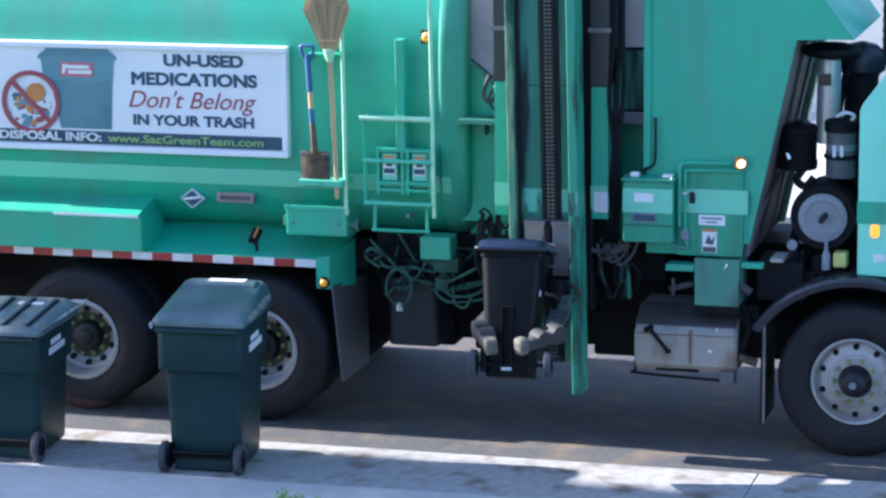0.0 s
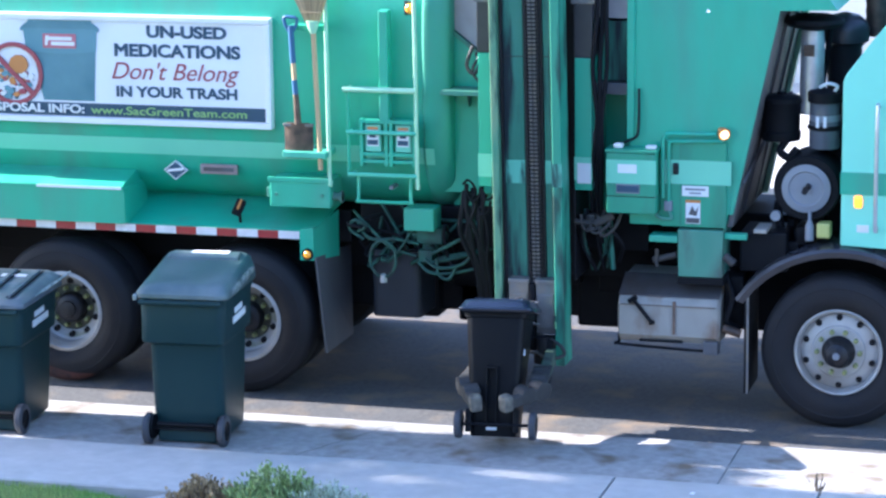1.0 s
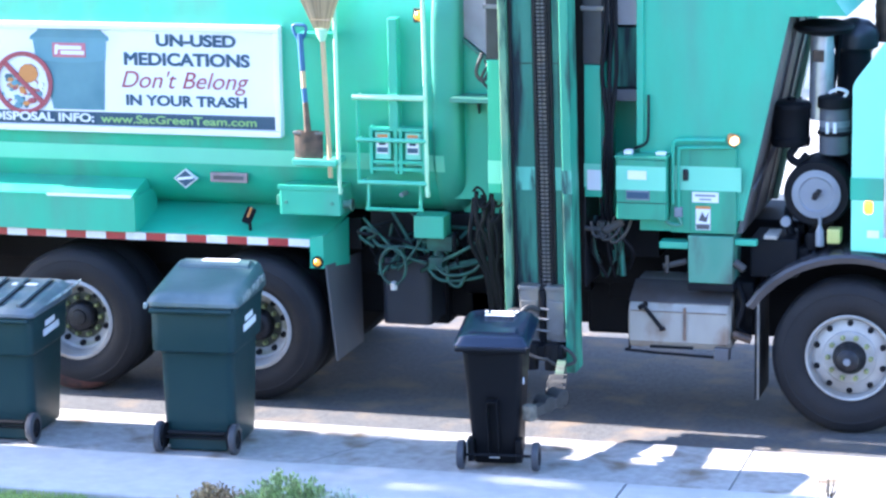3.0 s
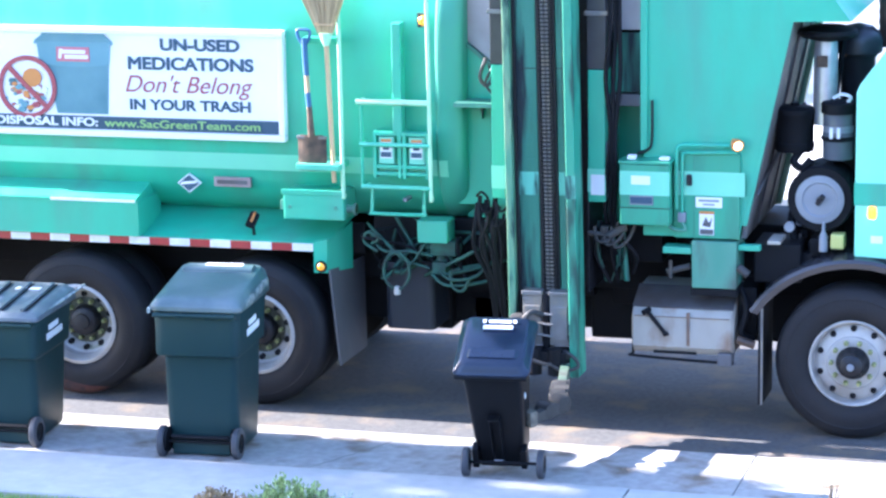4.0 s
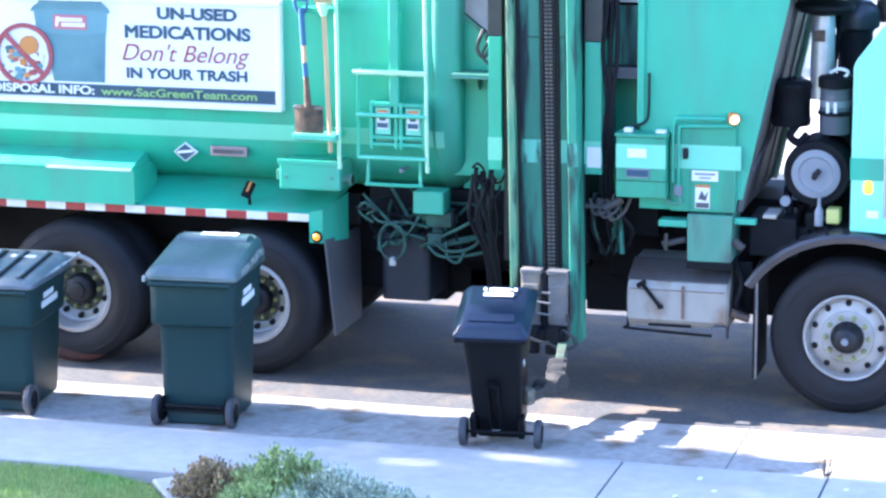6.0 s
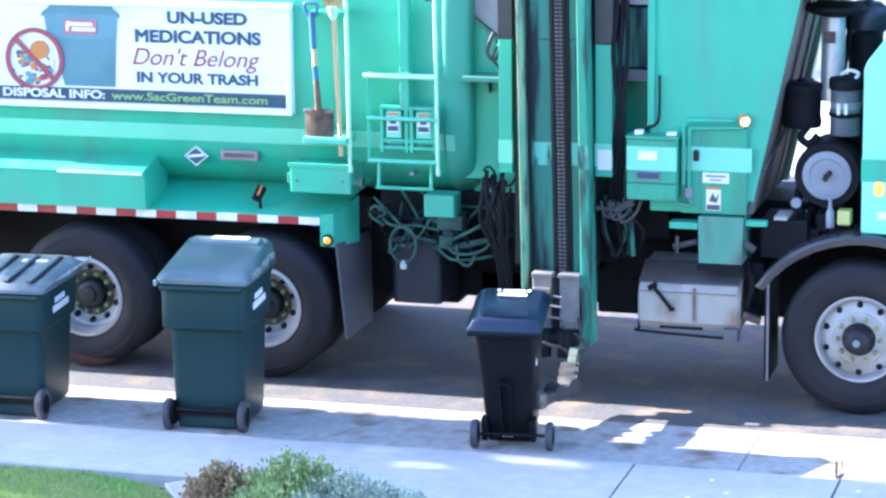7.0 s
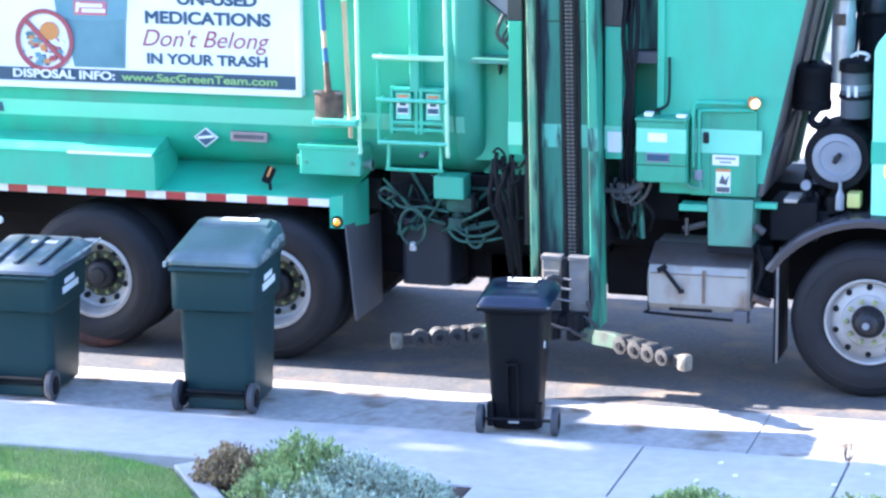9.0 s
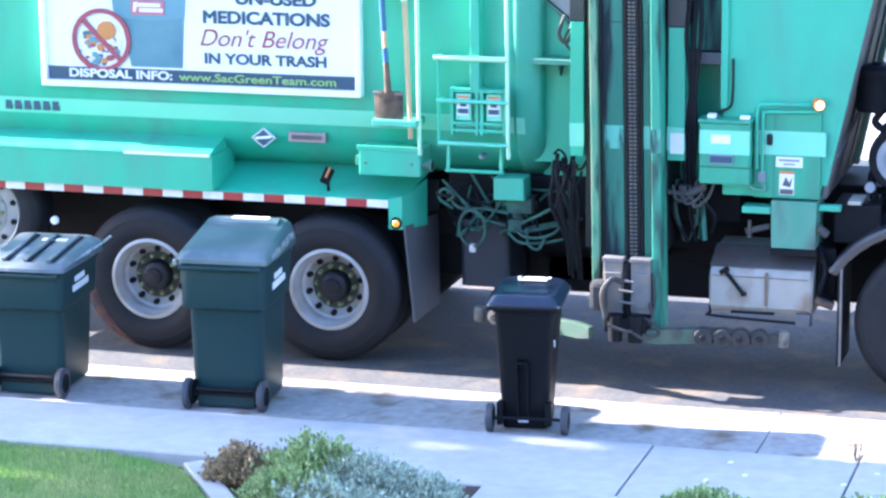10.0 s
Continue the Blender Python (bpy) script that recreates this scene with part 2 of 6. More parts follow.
def box(bm, x0, x1, y0, y1, z0, z1, bevel=0.008, mat=0, turn=None):
    vs = [bm.verts.new(p) for p in ((x0, y0, z0), (x1, y0, z0), (x1, y1, z0), (x0, y1, z0), (x0, y0, z1), (x1, y0, z1), (x1, y1, z1), (x0, y1, z1))]
    if turn:
        for v in vs:
            v.co = turn @ v.co
    fs = [bm.faces.new([vs[i] for i in f]) for f in ((3, 2, 1, 0), (4, 5, 6, 7), (0, 1, 5, 4), (1, 2, 6, 5), (2, 3, 7, 6), (3, 0, 4, 7))]
    for f in fs:
        f.material_index = mat
    if bevel:
        es = list({e for f in fs for e in f.edges})
        r = bmesh.ops.bevel(bm, geom=es, offset=bevel, segments=2, profile=0.6, affect="EDGES")
        for f in r["faces"]:
            f.material_index = mat
    return bm


def prism(bm, outline, y0, y1, bevel=0.0, mat=0):
    """A plate of the outline (x, z), from y0 to y1."""
    a = [bm.verts.new((x, y0, z)) for x, z in outline]
    b = [bm.verts.new((x, y1, z)) for x, z in outline]
    fs = [bm.faces.new(a), bm.faces.new(b[::-1])]
    k = len(a)
    fs += [bm.faces.new((a[i], b[i], b[(i + 1) % k], a[(i + 1) % k])) for i in range(k)]
    for f in fs:
        f.material_index = mat
    if bevel:
        es = list({e for f in fs for e in f.edges})
        r = bmesh.ops.bevel(bm, geom=es, offset=bevel, segments=2, profile=0.6, affect="EDGES")
        for f in r["faces"]:
            f.material_index = mat
    return bm


def lathe(bm, profile, m=None, seg=32, mat=0, caps=True):
    """Turns the profile (radius, height) round the local z axis, then places it with m."""
    m = m or Matrix()
    rings = []
    for r, h in profile:
        rings.append([bm.verts.new(m @ Vector((r * math.cos(a), r * math.sin(a), h))) for a in (2 * math.pi * i / seg for i in range(seg))])
    for a, b in zip(rings, rings[1:]):
        for i in range(seg):
            bm.faces.new((a[i], a[(i + 1) % seg], b[(i + 1) % seg], b[i])).material_index = mat
    if caps:
        bm.faces.new(rings[0][::-1]).material_index = mat
        bm.faces.new(rings[-1]).material_index = mat
    return bm


def aim(p, q):
    """The frame at p whose z axis points to q."""
    d = Vector(q) - Vector(p)
    return Matrix.Translation(p) @ d.to_track_quat("Z", "Y").to_matrix().to_4x4(), d.length


def rod(bm, p, q, r, r2=None, seg=12, mat=0):
    m, d = aim(p, q)
    return lathe(bm, [(r, 0), (r2 if r2 is not None else r, d)], m, seg, mat)


def hose(bm, pts, r, seg=8, steps=6, mat=0):
    """A bent pipe through the points (Catmull-Rom)."""
    ps = [Vector(p) for p in pts]
    ps = [ps[0] * 2 - ps[1]] + ps + [ps[-1] * 2 - ps[-2]]
    line = []
    for a, b, c, d in zip(ps, ps[1:], ps[2:], ps[3:]):
        for i in range(steps):
            t = i / steps
            line.append(0.5 * (2 * b + (c - a) * t + (2 * a - 5 * b + 4 * c - d) * t * t + (3 * b - a - 3 * c + d) * t ** 3))
    line.append(ps[-2])
    up = Vector((0.13, 0.31, 0.94))
    rings = []
    for i, p in enumerate(line):
        d = (line[min(i + 1, len(line) - 1)] - line[max(i - 1, 0)]).normalized()
        u = (up - d * up.dot(d)).normalized()
        up = u
        v = d.cross(u)
        rings.append([bm.verts.new(p + r * (u * math.cos(a) + v * math.sin(a))) for a in (2 * math.pi * k / seg for k in range(seg))])
    for a, b in zip(rings, rings[1:]):
        for k in range(seg):
            bm.faces.new((a[k], a[(k + 1) % seg], b[(k + 1) % seg], b[k])).material_index = mat
    bm.faces.new(rings[0][::-1]).material_index = mat
    bm.faces.new(rings[-1]).material_index = mat
    return bm


def round_rect(cx, cy, z, wx, wy, r, n=5):
    pts = []
    for sx, sy, a0 in ((1, 1, 0), (-1, 1, 90), (-1, -1, 180), (1, -1, 270)):
        for i in range(n + 1):
            a = radians(a0 + 90 * i / n)
            pts.append((cx + sx * (wx / 2 - r) + r * math.cos(a), cy + sy * (wy / 2 - r) + r * math.sin(a), z))
    return pts


def loft(bm, sections, mat=0, cap0=True, cap1=True):
    rings = [[bm.verts.new(p) for p in s] for s in sections]
    k = len(rings[0])
    for a, b in zip(rings, rings[1:]):
        for i in range(k):
            bm.faces.new((a[i], a[(i + 1) % k], b[(i + 1) % k], b[i])).material_index = mat
    if cap0:
        bm.faces.new(rings[0][::-1]).material_index = mat
    if cap1:
        bm.faces.new(rings[-1]).material_index = mat
    return bm


def lettering(name, words, mat, parent, x0, z0, width, height, y, shear=0.0, bold=0.0, label=""):
    """Words in the built-in font as a thin mesh, fitted to a width and height on the plane y."""
    cu = bpy.data.curves.new(name, "FONT")
    cu.body, cu.extrude, cu.shear = words, 0.01, shear
    cu.bevel_depth, cu.bevel_resolution = max(bold, 0.0), 0
    tmp = new(name + "_tmp", cu)
    me = bpy.data.meshes.new_from_object(tmp.evaluated_get(bpy.context.evaluated_depsgraph_get()))
    bpy.data.objects.remove(tmp)
    xs, ys = [v.co.x for v in me.vertices], [v.co.y for v in me.vertices]
    sx, sy = width / (max(xs) - min(xs)), height / (max(ys) - min(ys))
    ox, oy = min(xs), min(ys)
    for v in me.vertices:
        v.co = Vector((x0 + (v.co.x - ox) * sx, y - v.co.z * 0.06, z0 + (v.co.y - oy) * sy))
    me.materials.clear()
    me.materials.append(mat)
    ob = new(name, me)
    ob.parent = parent
    if label:
        tagged(ob, label)
    return ob


def B():
    return bmesh.new()


# ---- the refuse truck (its kerb side is the plane y = 0, its front points along x) ----
truck = tagged(empty("garbage_truck"), "green side-loading garbage truck with mint stripe, parked at the kerb", "garbage truck")

TANK_Y, TANK_Z, TANK_W, TANK_H, TANK_E, SHOULDER = 1.33, 2.50, 1.20, 1.22, 4.2, 2.35


def tank_side(z, out=0.0):
    k = min(1.0, abs((z - TANK_Z) / TANK_H))
    e = SHOULDER if z > TANK_Z else TANK_E
    return TANK_Y - (TANK_W + out) * (1 - k ** e) ** (1 / e)


def tank_ring(x, out=0.0, n=72):
    pts = []
    for i in range(n):
        a = 2 * math.pi * i / n
        c, s = math.cos(a), math.sin(a)
        e = SHOULDER if s > 0 else TANK_E
        pts.append((x, TANK_Y + (TANK_W + out) * math.copysign(abs(c) ** (2 / e), c), TANK_Z + (TANK_H + out) * math.copysign(abs(s) ** (2 / e), s)))
    return pts


def tank_strip(bm, x0, x1, z0, z1, out, n=8):
    """A thin band that follows the tank's side."""
    rows = []
    for i in range(n + 1):
        z = z0 + (z1 - z0) * i / n
        rows.append([bm.verts.new((x, tank_side(z, out), z)) for x in (x0, x1)])
    for a, b in zip(rows, rows[1:]):
        bm.faces.new((a[0], a[1], b[1], b[0]))
    back = bmesh.ops.extrude_face_region(bm, geom=bm.faces[:])
    for v in [g for g in back["geom"] if isinstance(g, bmesh.types.BMVert)]:
        v.co.y += 0.01
    return bm


def build_tank():
    bm = loft(B(), [tank_ring(-6.3), tank_ring(-0.44)])
    tank = part("tank", bm, GREEN, truck, smooth=True)
    bm = loft(B(), [tank_ring(-0.46, 0.004), tank_ring(-0.452, 0.016), tank_ring(-0.44, 0.02)] +
              [tank_ring(-0.44 + 0.17 * math.sin(radians(a)), 0.02 - 0.07 * (1 - math.cos(radians(a)))) for a in (12, 25, 38, 50, 62, 74, 86)])
    part("tank_rim", bm, RIM_GREEN, tank, smooth=True)
    part("mint_stripe", tank_strip(B(), -6.2, -0.47, 1.69, 1.81, 0.005), MINT, tank, "pale mint stripe", smooth=True)
    part("rim_stripe", tank_strip(B(), -0.448, -0.385, 1.69, 1.81, 0.024), MINT, tank, "pale mint stripe", smooth=True)
    # printed diamond and label plates
    y = tank_side(1.675) - 0.012
    bm = B()
    prism(bm, [(-2.425, 1.578), (-2.335, 1.508), (-2.245, 1.578), (-2.335, 1.648)], y, y + 0.03)
    part("diamond_placard", bm, STICKER, tank, "white and dark diamond placard")
    bm = B()
    prism(bm, [(-2.412, 1.578), (-2.335, 1.518), (-2.258, 1.578), (-2.335, 1.638)], y - 0.004, y + 0.01)
    prism(bm, [(-2.395, 1.566), (-2.275, 1.580), (-2.275, 1.598), (-2.395, 1.584)], y - 0.008, y, mat=1)
    part("placard_print", bm, [NAVY, STICKER], tank)
    bm = B()
    box(bm, -2.145, -1.865, y, y + 0.03, 1.560, 1.630, 0.004)
    part("maker_plate", bm, material("faded_red_plate", (0.22, 0.13, 0.13), 0.5, second=(0.30, 0.26, 0.27), scale=20.0), tank, "small red plate with a plain bar")
    bm = B()
    box(bm, -2.12, -1.89, y - 0.004, y + 0.01, 1.58, 1.61, 0)
    part("plate_bar", bm, GREY_DIRTY, tank)
    bm = B()
    yy = tank_side(1.75, 0.008) - 0.004
    for i in range(6):
        box(bm, -4.34 + i * 0.075, -4.29 + i * 0.075, yy, yy + 0.02, 1.715, 1.785, 0)
    part("fleet_number_bars", bm, NAVY, tank, "dark bars in place of a fleet number")
    # grab rails and small ladder
    # Pale rails: the sun on the rods is put into the colour
    for x, r in ((-1.10, 0.014), (-0.46, 0.014)):
        bm = hose(B(), [(x - 0.02, 0.06, 3.6), (x - 0.015, -0.03, 3.45), (x - 0.005, -0.03, 2.5), (x, -0.03, 1.62), (x, 0.0, 1.575)], r, 8, 4)
        part("grab_rail", bm, PALE, tank, "round grab rail coloured as if sunlit", smooth=True)
    # Top rung pale, lower ones greener: sunlight on the top one as colour
    for z, x0, x1 in ((2.24, -0.99, -0.46), (1.94, -0.97, -0.46), (1.64, -0.96, -0.46)):
        bm = rod(B(), (x0, -0.035, z), (x1, -0.035, z), 0.016 if z < 2.2 else 0.02, seg=10)
        rod(bm, (x0 + 0.02, -0.03, z), (x0 + 0.02, 0.08, z), 0.012, seg=8)
        part("ladder_rung", bm, PALE if z > 2.2 else LIGHT_GREEN, tank, smooth=True)
    bm = hose(B(), [(-0.90, 0.02, 1.64), (-0.90, 0.0, 1.46), (-0.89, 0.0, 1.445), (-0.53, 0.0, 1.445), (-0.52, 0.0, 1.46), (-0.52, 0.02, 1.64)], 0.013, 8, 3)
    part("bottom_rung", bm, GREEN, tank, smooth=True)
    bm = rod(B(), (-0.96, -0.02, 1.62), (-0.96, -0.02, 2.24), 0.012, seg=8)
    part("ladder_side", bm, GREEN, tank, smooth=True)
    bm = box(B(), -0.735, -0.665, -0.02, 0.08, 2.02, 2.79, 0.01)
    part("upright_channel", bm, GREEN, tank)
    bm = B()
    for x in (-0.88, -0.70, -0.665, -0.50):
        box(bm, x, x + 0.025, -0.02, 0.06, 1.70, 2.03, 0.004)
    for z in (1.72, 1.77, 2.0):
        box(bm, -0.88, -0.475, -0.016, 0.05, z, z + 0.025, 0.004)
    part("hose_frame", bm, GREEN, tank)
    for x in (-0.845, -0.625):
        bm = box(B(), x, x + 0.115, 0.0, 0.05, 1.80, 1.99, 0.006)
        st = part("warning_plate", bm, MINT, tank)
        bm = box(B(), x + 0.015, x + 0.10, -0.006, 0.01, 1.84, 1.955, 0)
        part("warning_sticker", bm, STICKER, st, "white warning sticker")
        bm = box(B(), x + 0.02, x + 0.095, -0.010, 0.0, 1.85, 1.885, 0)
        box(bm, x + 0.035, x + 0.08, -0.010, 0.0, 1.90, 1.93, 0)
        part("sticker_bar", bm, NAVY, st)
        bm = box(B(), x + 0.02, x + 0.095, -0.008, 0.0, 1.957, 1.975, 0)
        part("sticker_band", bm, ORANGE, st)
    bm = lathe(B(), [(0.035, 0), (0.035, 0.02), (0.02, 0.035)], pose(-0.50, -0.0, 2.81, 90), 16)
    part("marker_lamp", bm, AMBER, tank, "round amber marker lamp", smooth=True)
    bm = box(B(), -0.55, -0.48, 0.005, 0.04, 2.76, 2.86, 0.006)
    part("lamp_plate", bm, GREEN_WORN, tank)
    # lamp and stay under the ladder
    part("step_lamp", box(B(), -0.72, -0.69, 0.15, 0.30, 1.505, 1.53, 0.004), GREY_FACE, tank, "small white step lamp")
    return tank


def build_sign():
    """The framed notice on the tank's side: 2.45 m by 0.79 m."""
    x0, x1, z0, z1, y = -4.0, -1.555, 1.915, 2.705, 0.095
    bm = box(B(), x0 + 0.03, x1 - 0.03, y, y + 0.05, z0 + 0.03, z1 - 0.03, 0)
    sign = part("sign", bm, WHITE, truck, "framed white notice about medications in trash")
    bm = B()
    for a in ((x0, x1, z0, z0 + 0.045), (x0, x1, z1 - 0.045, z1), (x0, x0 + 0.045, z0 + 0.045, z1 - 0.045), (x1 - 0.045, x1, z0 + 0.045, z1 - 0.045)):
        part("frame_bar", box(B(), a[0], a[1], y - 0.03, y + 0.05, a[2], a[3], 0.01), WHITE, sign, "pale grey metal frame bar")
    
    bm = box(B(), x0 + 0.05, x1 - 0.05, y - 0.006, y + 0.01, z0 + 0.05, z0 + 0.145, 0)
    part("dark_band", bm, NAVY, sign)
    yy = y - 0.0215
    lettering("lettering", "DISPOSAL INFO:", STICKER, sign, -3.78, z0 + 0.072, 0.80, 0.065, yy, bold=0.035)
    lettering("lettering", "www.SacGreenTeam.com", LIME, sign, -2.93, z0 + 0.072, 1.19, 0.060, yy, bold=0.02)
    yy = y - 0.004
    lettering("lettering", "UN-USED", NAVY, sign, -2.49, 2.545, 0.605, 0.090, yy, bold=0.044)
    lettering("lettering", "MEDICATIONS", NAVY, sign, -2.74, 2.405, 0.955, 0.096, yy, bold=0.040)
    lettering("lettering", "Don't Belong", RED, sign, -2.765, 2.205, 0.97, 0.165, yy, shear=0.32, bold=-0.006)
    lettering("lettering", "IN YOUR TRASH", NAVY, sign, -2.735, 2.115, 0.92, 0.080, yy, bold=0.037)
    # printed bin with a red plate
    def arc(x0, x1, z, sag, n=10):
        return [(x0 + (x1 - x0) * k / n, z - sag * math.sin(math.pi * k / n)) for k in range(n + 1)]

    body = [(-3.375, 2.455), (-3.30, 2.075)] + [(-2.905, 2.075), (-2.885, 2.455)]
    part("printed_bin", prism(B(), body[::-1], yy, yy + 0.01), STONE_GREY, sign, "printed grey-blue bin")
    part("printed_shadow", prism(B(), [(-3.375, 2.455), (-2.885, 2.455)] + arc(-2.89, -3.37, 2.43, -0.012), yy - 0.002, yy + 0.008), NAVY_FADED, sign)
    part("printed_collar", prism(B(), [(-3.44, 2.585), (-2.872, 2.585)] + arc(-2.882, -3.42, 2.435, 0.02), yy - 0.004, yy + 0.01), STONE_PALE, sign)
    part("printed_rim", prism(B(), [(-3.46, 2.58), (-3.455, 2.605), (-3.40, 2.645), (-2.91, 2.645), (-2.858, 2.605), (-2.855, 2.58)], yy - 0.006, yy + 0.01), STONE_GREY, sign)
    part("printed_lip", prism(B(), [(-3.462, 2.578), (-3.46, 2.594), (-2.853, 2.594), (-2.853, 2.578)], yy - 0.008, yy + 0.008), STONE_PALE, sign)
    part("printed_lid", prism(B(), [(-3.40, 2.645), (-3.40, 2.663), (-2.91, 2.663), (-2.91, 2.645)], yy - 0.004, yy + 0.01), STONE_GREY, sign)
    part("red_plate", box(B(), -3.285, -3.03, yy - 0.011, yy, 2.455, 2.558, 0), material("faded_red_print", (0.42, 0.10, 0.14), 0.5, second=(0.50, 0.19, 0.23), scale=9.0), sign)
    part("plate_bar", box(B(), -3.22, -3.04, yy - 0.014, yy, 2.475, 2.502, 0), STICKER, sign)
    part("plate_bar", box(B(), -3.24, -3.06, yy - 0.014, yy, 2.512, 2.538, 0), STICKER, sign)
    part("plate_bar", prism(B(), [(-3.27, 2.475), (-3.25, 2.475), (-3.235, 2.545), (-3.262, 2.545)], yy - 0.014, yy), STICKER, sign)
    # waste heap in a red no-entry ring
    rng = random.Random(4)
    bm = B()
    for i in range(46):
        a, r = rng.uniform(0, 6.28), 0.19 * rng.random() ** 0.5
        cx, cz = -3.565 + r * math.cos(a), 2.235 + 0.75 * r * math.sin(a) - 0.03
        w = rng.uniform(0.012, 0.035)
        prism(bm, [(cx + w * math.cos(k * 1.05 + a), cz + w * 0.7 * math.sin(k * 1.05 + a)) for k in range(6)], yy - 0.004 - i * 0.0001, yy + 0.004,
              mat=rng.choice((0, 0, 0, 1, 2, 3, 4, 4)))
    prism(bm, [(-3.485 + 0.075 * math.cos(k * 0.628), 2.33 + 0.07 * math.sin(k * 0.628)) for k in range(10)], yy - 0.010, yy, mat=2)
    part("printed_waste", bm, [STONE_PALE, RED, ORANGE, NAVY_FADED, STICKER], sign, "printed heap of waste")
    bm = B()
    n, c, ro, ri = 48, (-3.525, 2.262), 0.228, 0.196
    for i in range(n):
        a, b = 2 * math.pi * i / n, 2 * math.pi * (i + 1) / n
        prism(bm, [(c[0] + r * math.cos(t), c[1] + r * math.sin(t)) for r, t in ((ri, a), (ro, a), (ro, b), (ri, b))], yy - 0.014, yy)
    k = 0.205 * 0.7071
    prism(bm, [(c[0] - k - 0.012, c[1] + k - 0.012), (c[0] - k + 0.012, c[1] + k + 0.012), (c[0] + k + 0.012, c[1] - k + 0.012), (c[0] + k - 0.012, c[1] - k - 0.012)],
          yy - 0.013, yy)
    part("red_ring", bm, RED, sign, "red ring with a slash")


def build_fenders(tank):
    # sloping fender over the rear axles with its reflective edge
    bm = prism(B(), [(-6.2, 1.15), (-1.34, 1.15), (-1.34, 1.21), (-6.2, 1.21)], 0.0, 0.03)
    fender = part("rear_fender", bm, GREEN, truck)
    bm = B()
    vs = [bm.verts.new(p) for p in ((-6.2, 0.002, 1.205), (-1.245, 0.002, 1.205), (-1.17, 0.62, 1.382), (-6.2, 0.62, 1.382))]
    bm.faces.new(vs)
    r = bmesh.ops.extrude_face_region(bm, geom=bm.faces[:])
    for v in [g for g in r["geom"] if isinstance(g, bmesh.types.BMVert)]:
        v.co.z -= 0.02
    part("fender_top", bm, GREEN, fender)
    # chamfered end with lamp
    bm = prism(B(), [(-1.34, 1.22), (-1.24, 1.24), (-1.24, 1.0), (-1.34, 1.0)], -0.006, 0.04)
    vs = [bm.verts.new(p) for p in ((-1.24, -0.006, 1.0), (-1.16, 0.34, 0.97), (-1.16, 0.34, 1.31), (-1.24, -0.006, 1.225))]
    bm.faces.new(vs)
    part("fender_end", bm, GREEN, fender)
    bm = lathe(B(), [(0.027, 0), (0.027, 0.015), (0.015, 0.028)], pose(-1.285, -0.004, 1.045, 90), 16)
    part("side_marker", bm, AMBER, fender, "unlit amber side marker lamp with a slight added glow", smooth=True)
    bm = lathe(B(), [(0.045, 0), (0.042, 0.012)], pose(-1.285, -0.002, 1.045, 90), 16)
    part("marker_bezel", bm, BLACK, fender, smooth=True)
    x, i = -1.345, 0
    while x > -6.0:
        w = 0.155
        bm = box(B(), x - w, x, -0.006, 0.004, 1.152, 1.206, 0)
        part("tape_piece", bm, TAPE_WHITE if i % 2 == 0 else TAPE_RED, fender)
        x -= w
        i += 1
    # mud flap behind the fender
    bm = B()
    vs = [bm.verts.new(p) for p in ((-1.22, 0.0, 1.02), (-1.155, 0.60, 1.0), (-1.15, 0.60, 0.33), (-1.155, 0.0, 0.33))]
    bm.faces.new(vs)
    r = bmesh.ops.extrude_face_region(bm, geom=bm.faces[:])
    for v in [g for g in r["geom"] if isinstance(g, bmesh.types.BMVert)]:
        v.co.x -= 0.015
    part("mud_flap", bm, material("mud_flap_rubber", (0.06, 0.062, 0.068), 0.6, second=(0.09, 0.09, 0.095), scale=5.0, dirt=(0.14, 0.125, 0.11), streak=2.0), fender,
         "grey rubber mud flap")
    # long locker standing on the fender
    bm = B()
    sec = [(-0.05, 1.215), (-0.05, 1.475), (-0.04, 1.492), (0.40, 1.60), (0.40, 1.30)]
    a = [bm.verts.new((-6.0, y, z)) for y, z in sec]
    b = [bm.verts.new((-2.66, y, z)) for y, z in sec]
    for i in range(5):
        bm.faces.new((a[i], a[(i + 1) % 5], b[(i + 1) % 5], b[i]))
    bm.faces.new(a)
    bm.faces.new(b[::-1])
    locker = part("locker", bm, GREEN, fender, "long green locker with sloping lid")
    bm = B()
    box(bm, -5.98, -2.655, -0.058, -0.04, 1.462, 1.484, 0.003)
    part("locker_lid_edge", bm, GREEN, locker)
    # White strip stands in for the sun patch on the lid's front lip
    bm = box(B(), -3.32, -2.665, -0.0615, -0.0585, 1.464, 1.4835, 0)
    part("sunlit_lip", bm, STICKER, locker, "white strip as sunlight on the lid lip")
    part("locker_end_flange", prism(B(), [(-2.662, 1.22), (-2.645, 1.22), (-2.645, 1.47), (-2.662, 1.47)], -0.052, 0.39), GREEN, locker)
    # sensor on a stalk on the fender
    bm = rod(B(), (-1.82, 0.1, 1.22), (-1.83, 0.1, 1.36), 0.012)
    box(bm, -1.87, -1.80, 0.07, 0.12, 1.28, 1.40, 0.012, turn=pose(-1.83, 0.1, 1.33, 0, 25, 20) @ pose(1.83, -0.1, -1.33))
    part("fender_mirror", bm, [BLACK], fender, "small black convex mirror")
    bm = box(B(), -1.85, -1.835, 0.055, 0.075, 1.33, 1.41, 0.004, turn=pose(-1.83, 0.1, 1.33, 0, 25, 20) @ pose(1.83, -0.1, -1.33))
    part("mirror_edge", bm, ORANGE, fender)
    # small square box under the tools
    bm = box(B(), -1.55, -1.10, -0.03, 0.25, 1.385, 1.585, 0.012)
    jb = part("junction_box", bm, GREEN, truck, "small green steel box")
    bm = box(B(), -1.56, -1.09, -0.038, -0.02, 1.565, 1.60, 0.004)
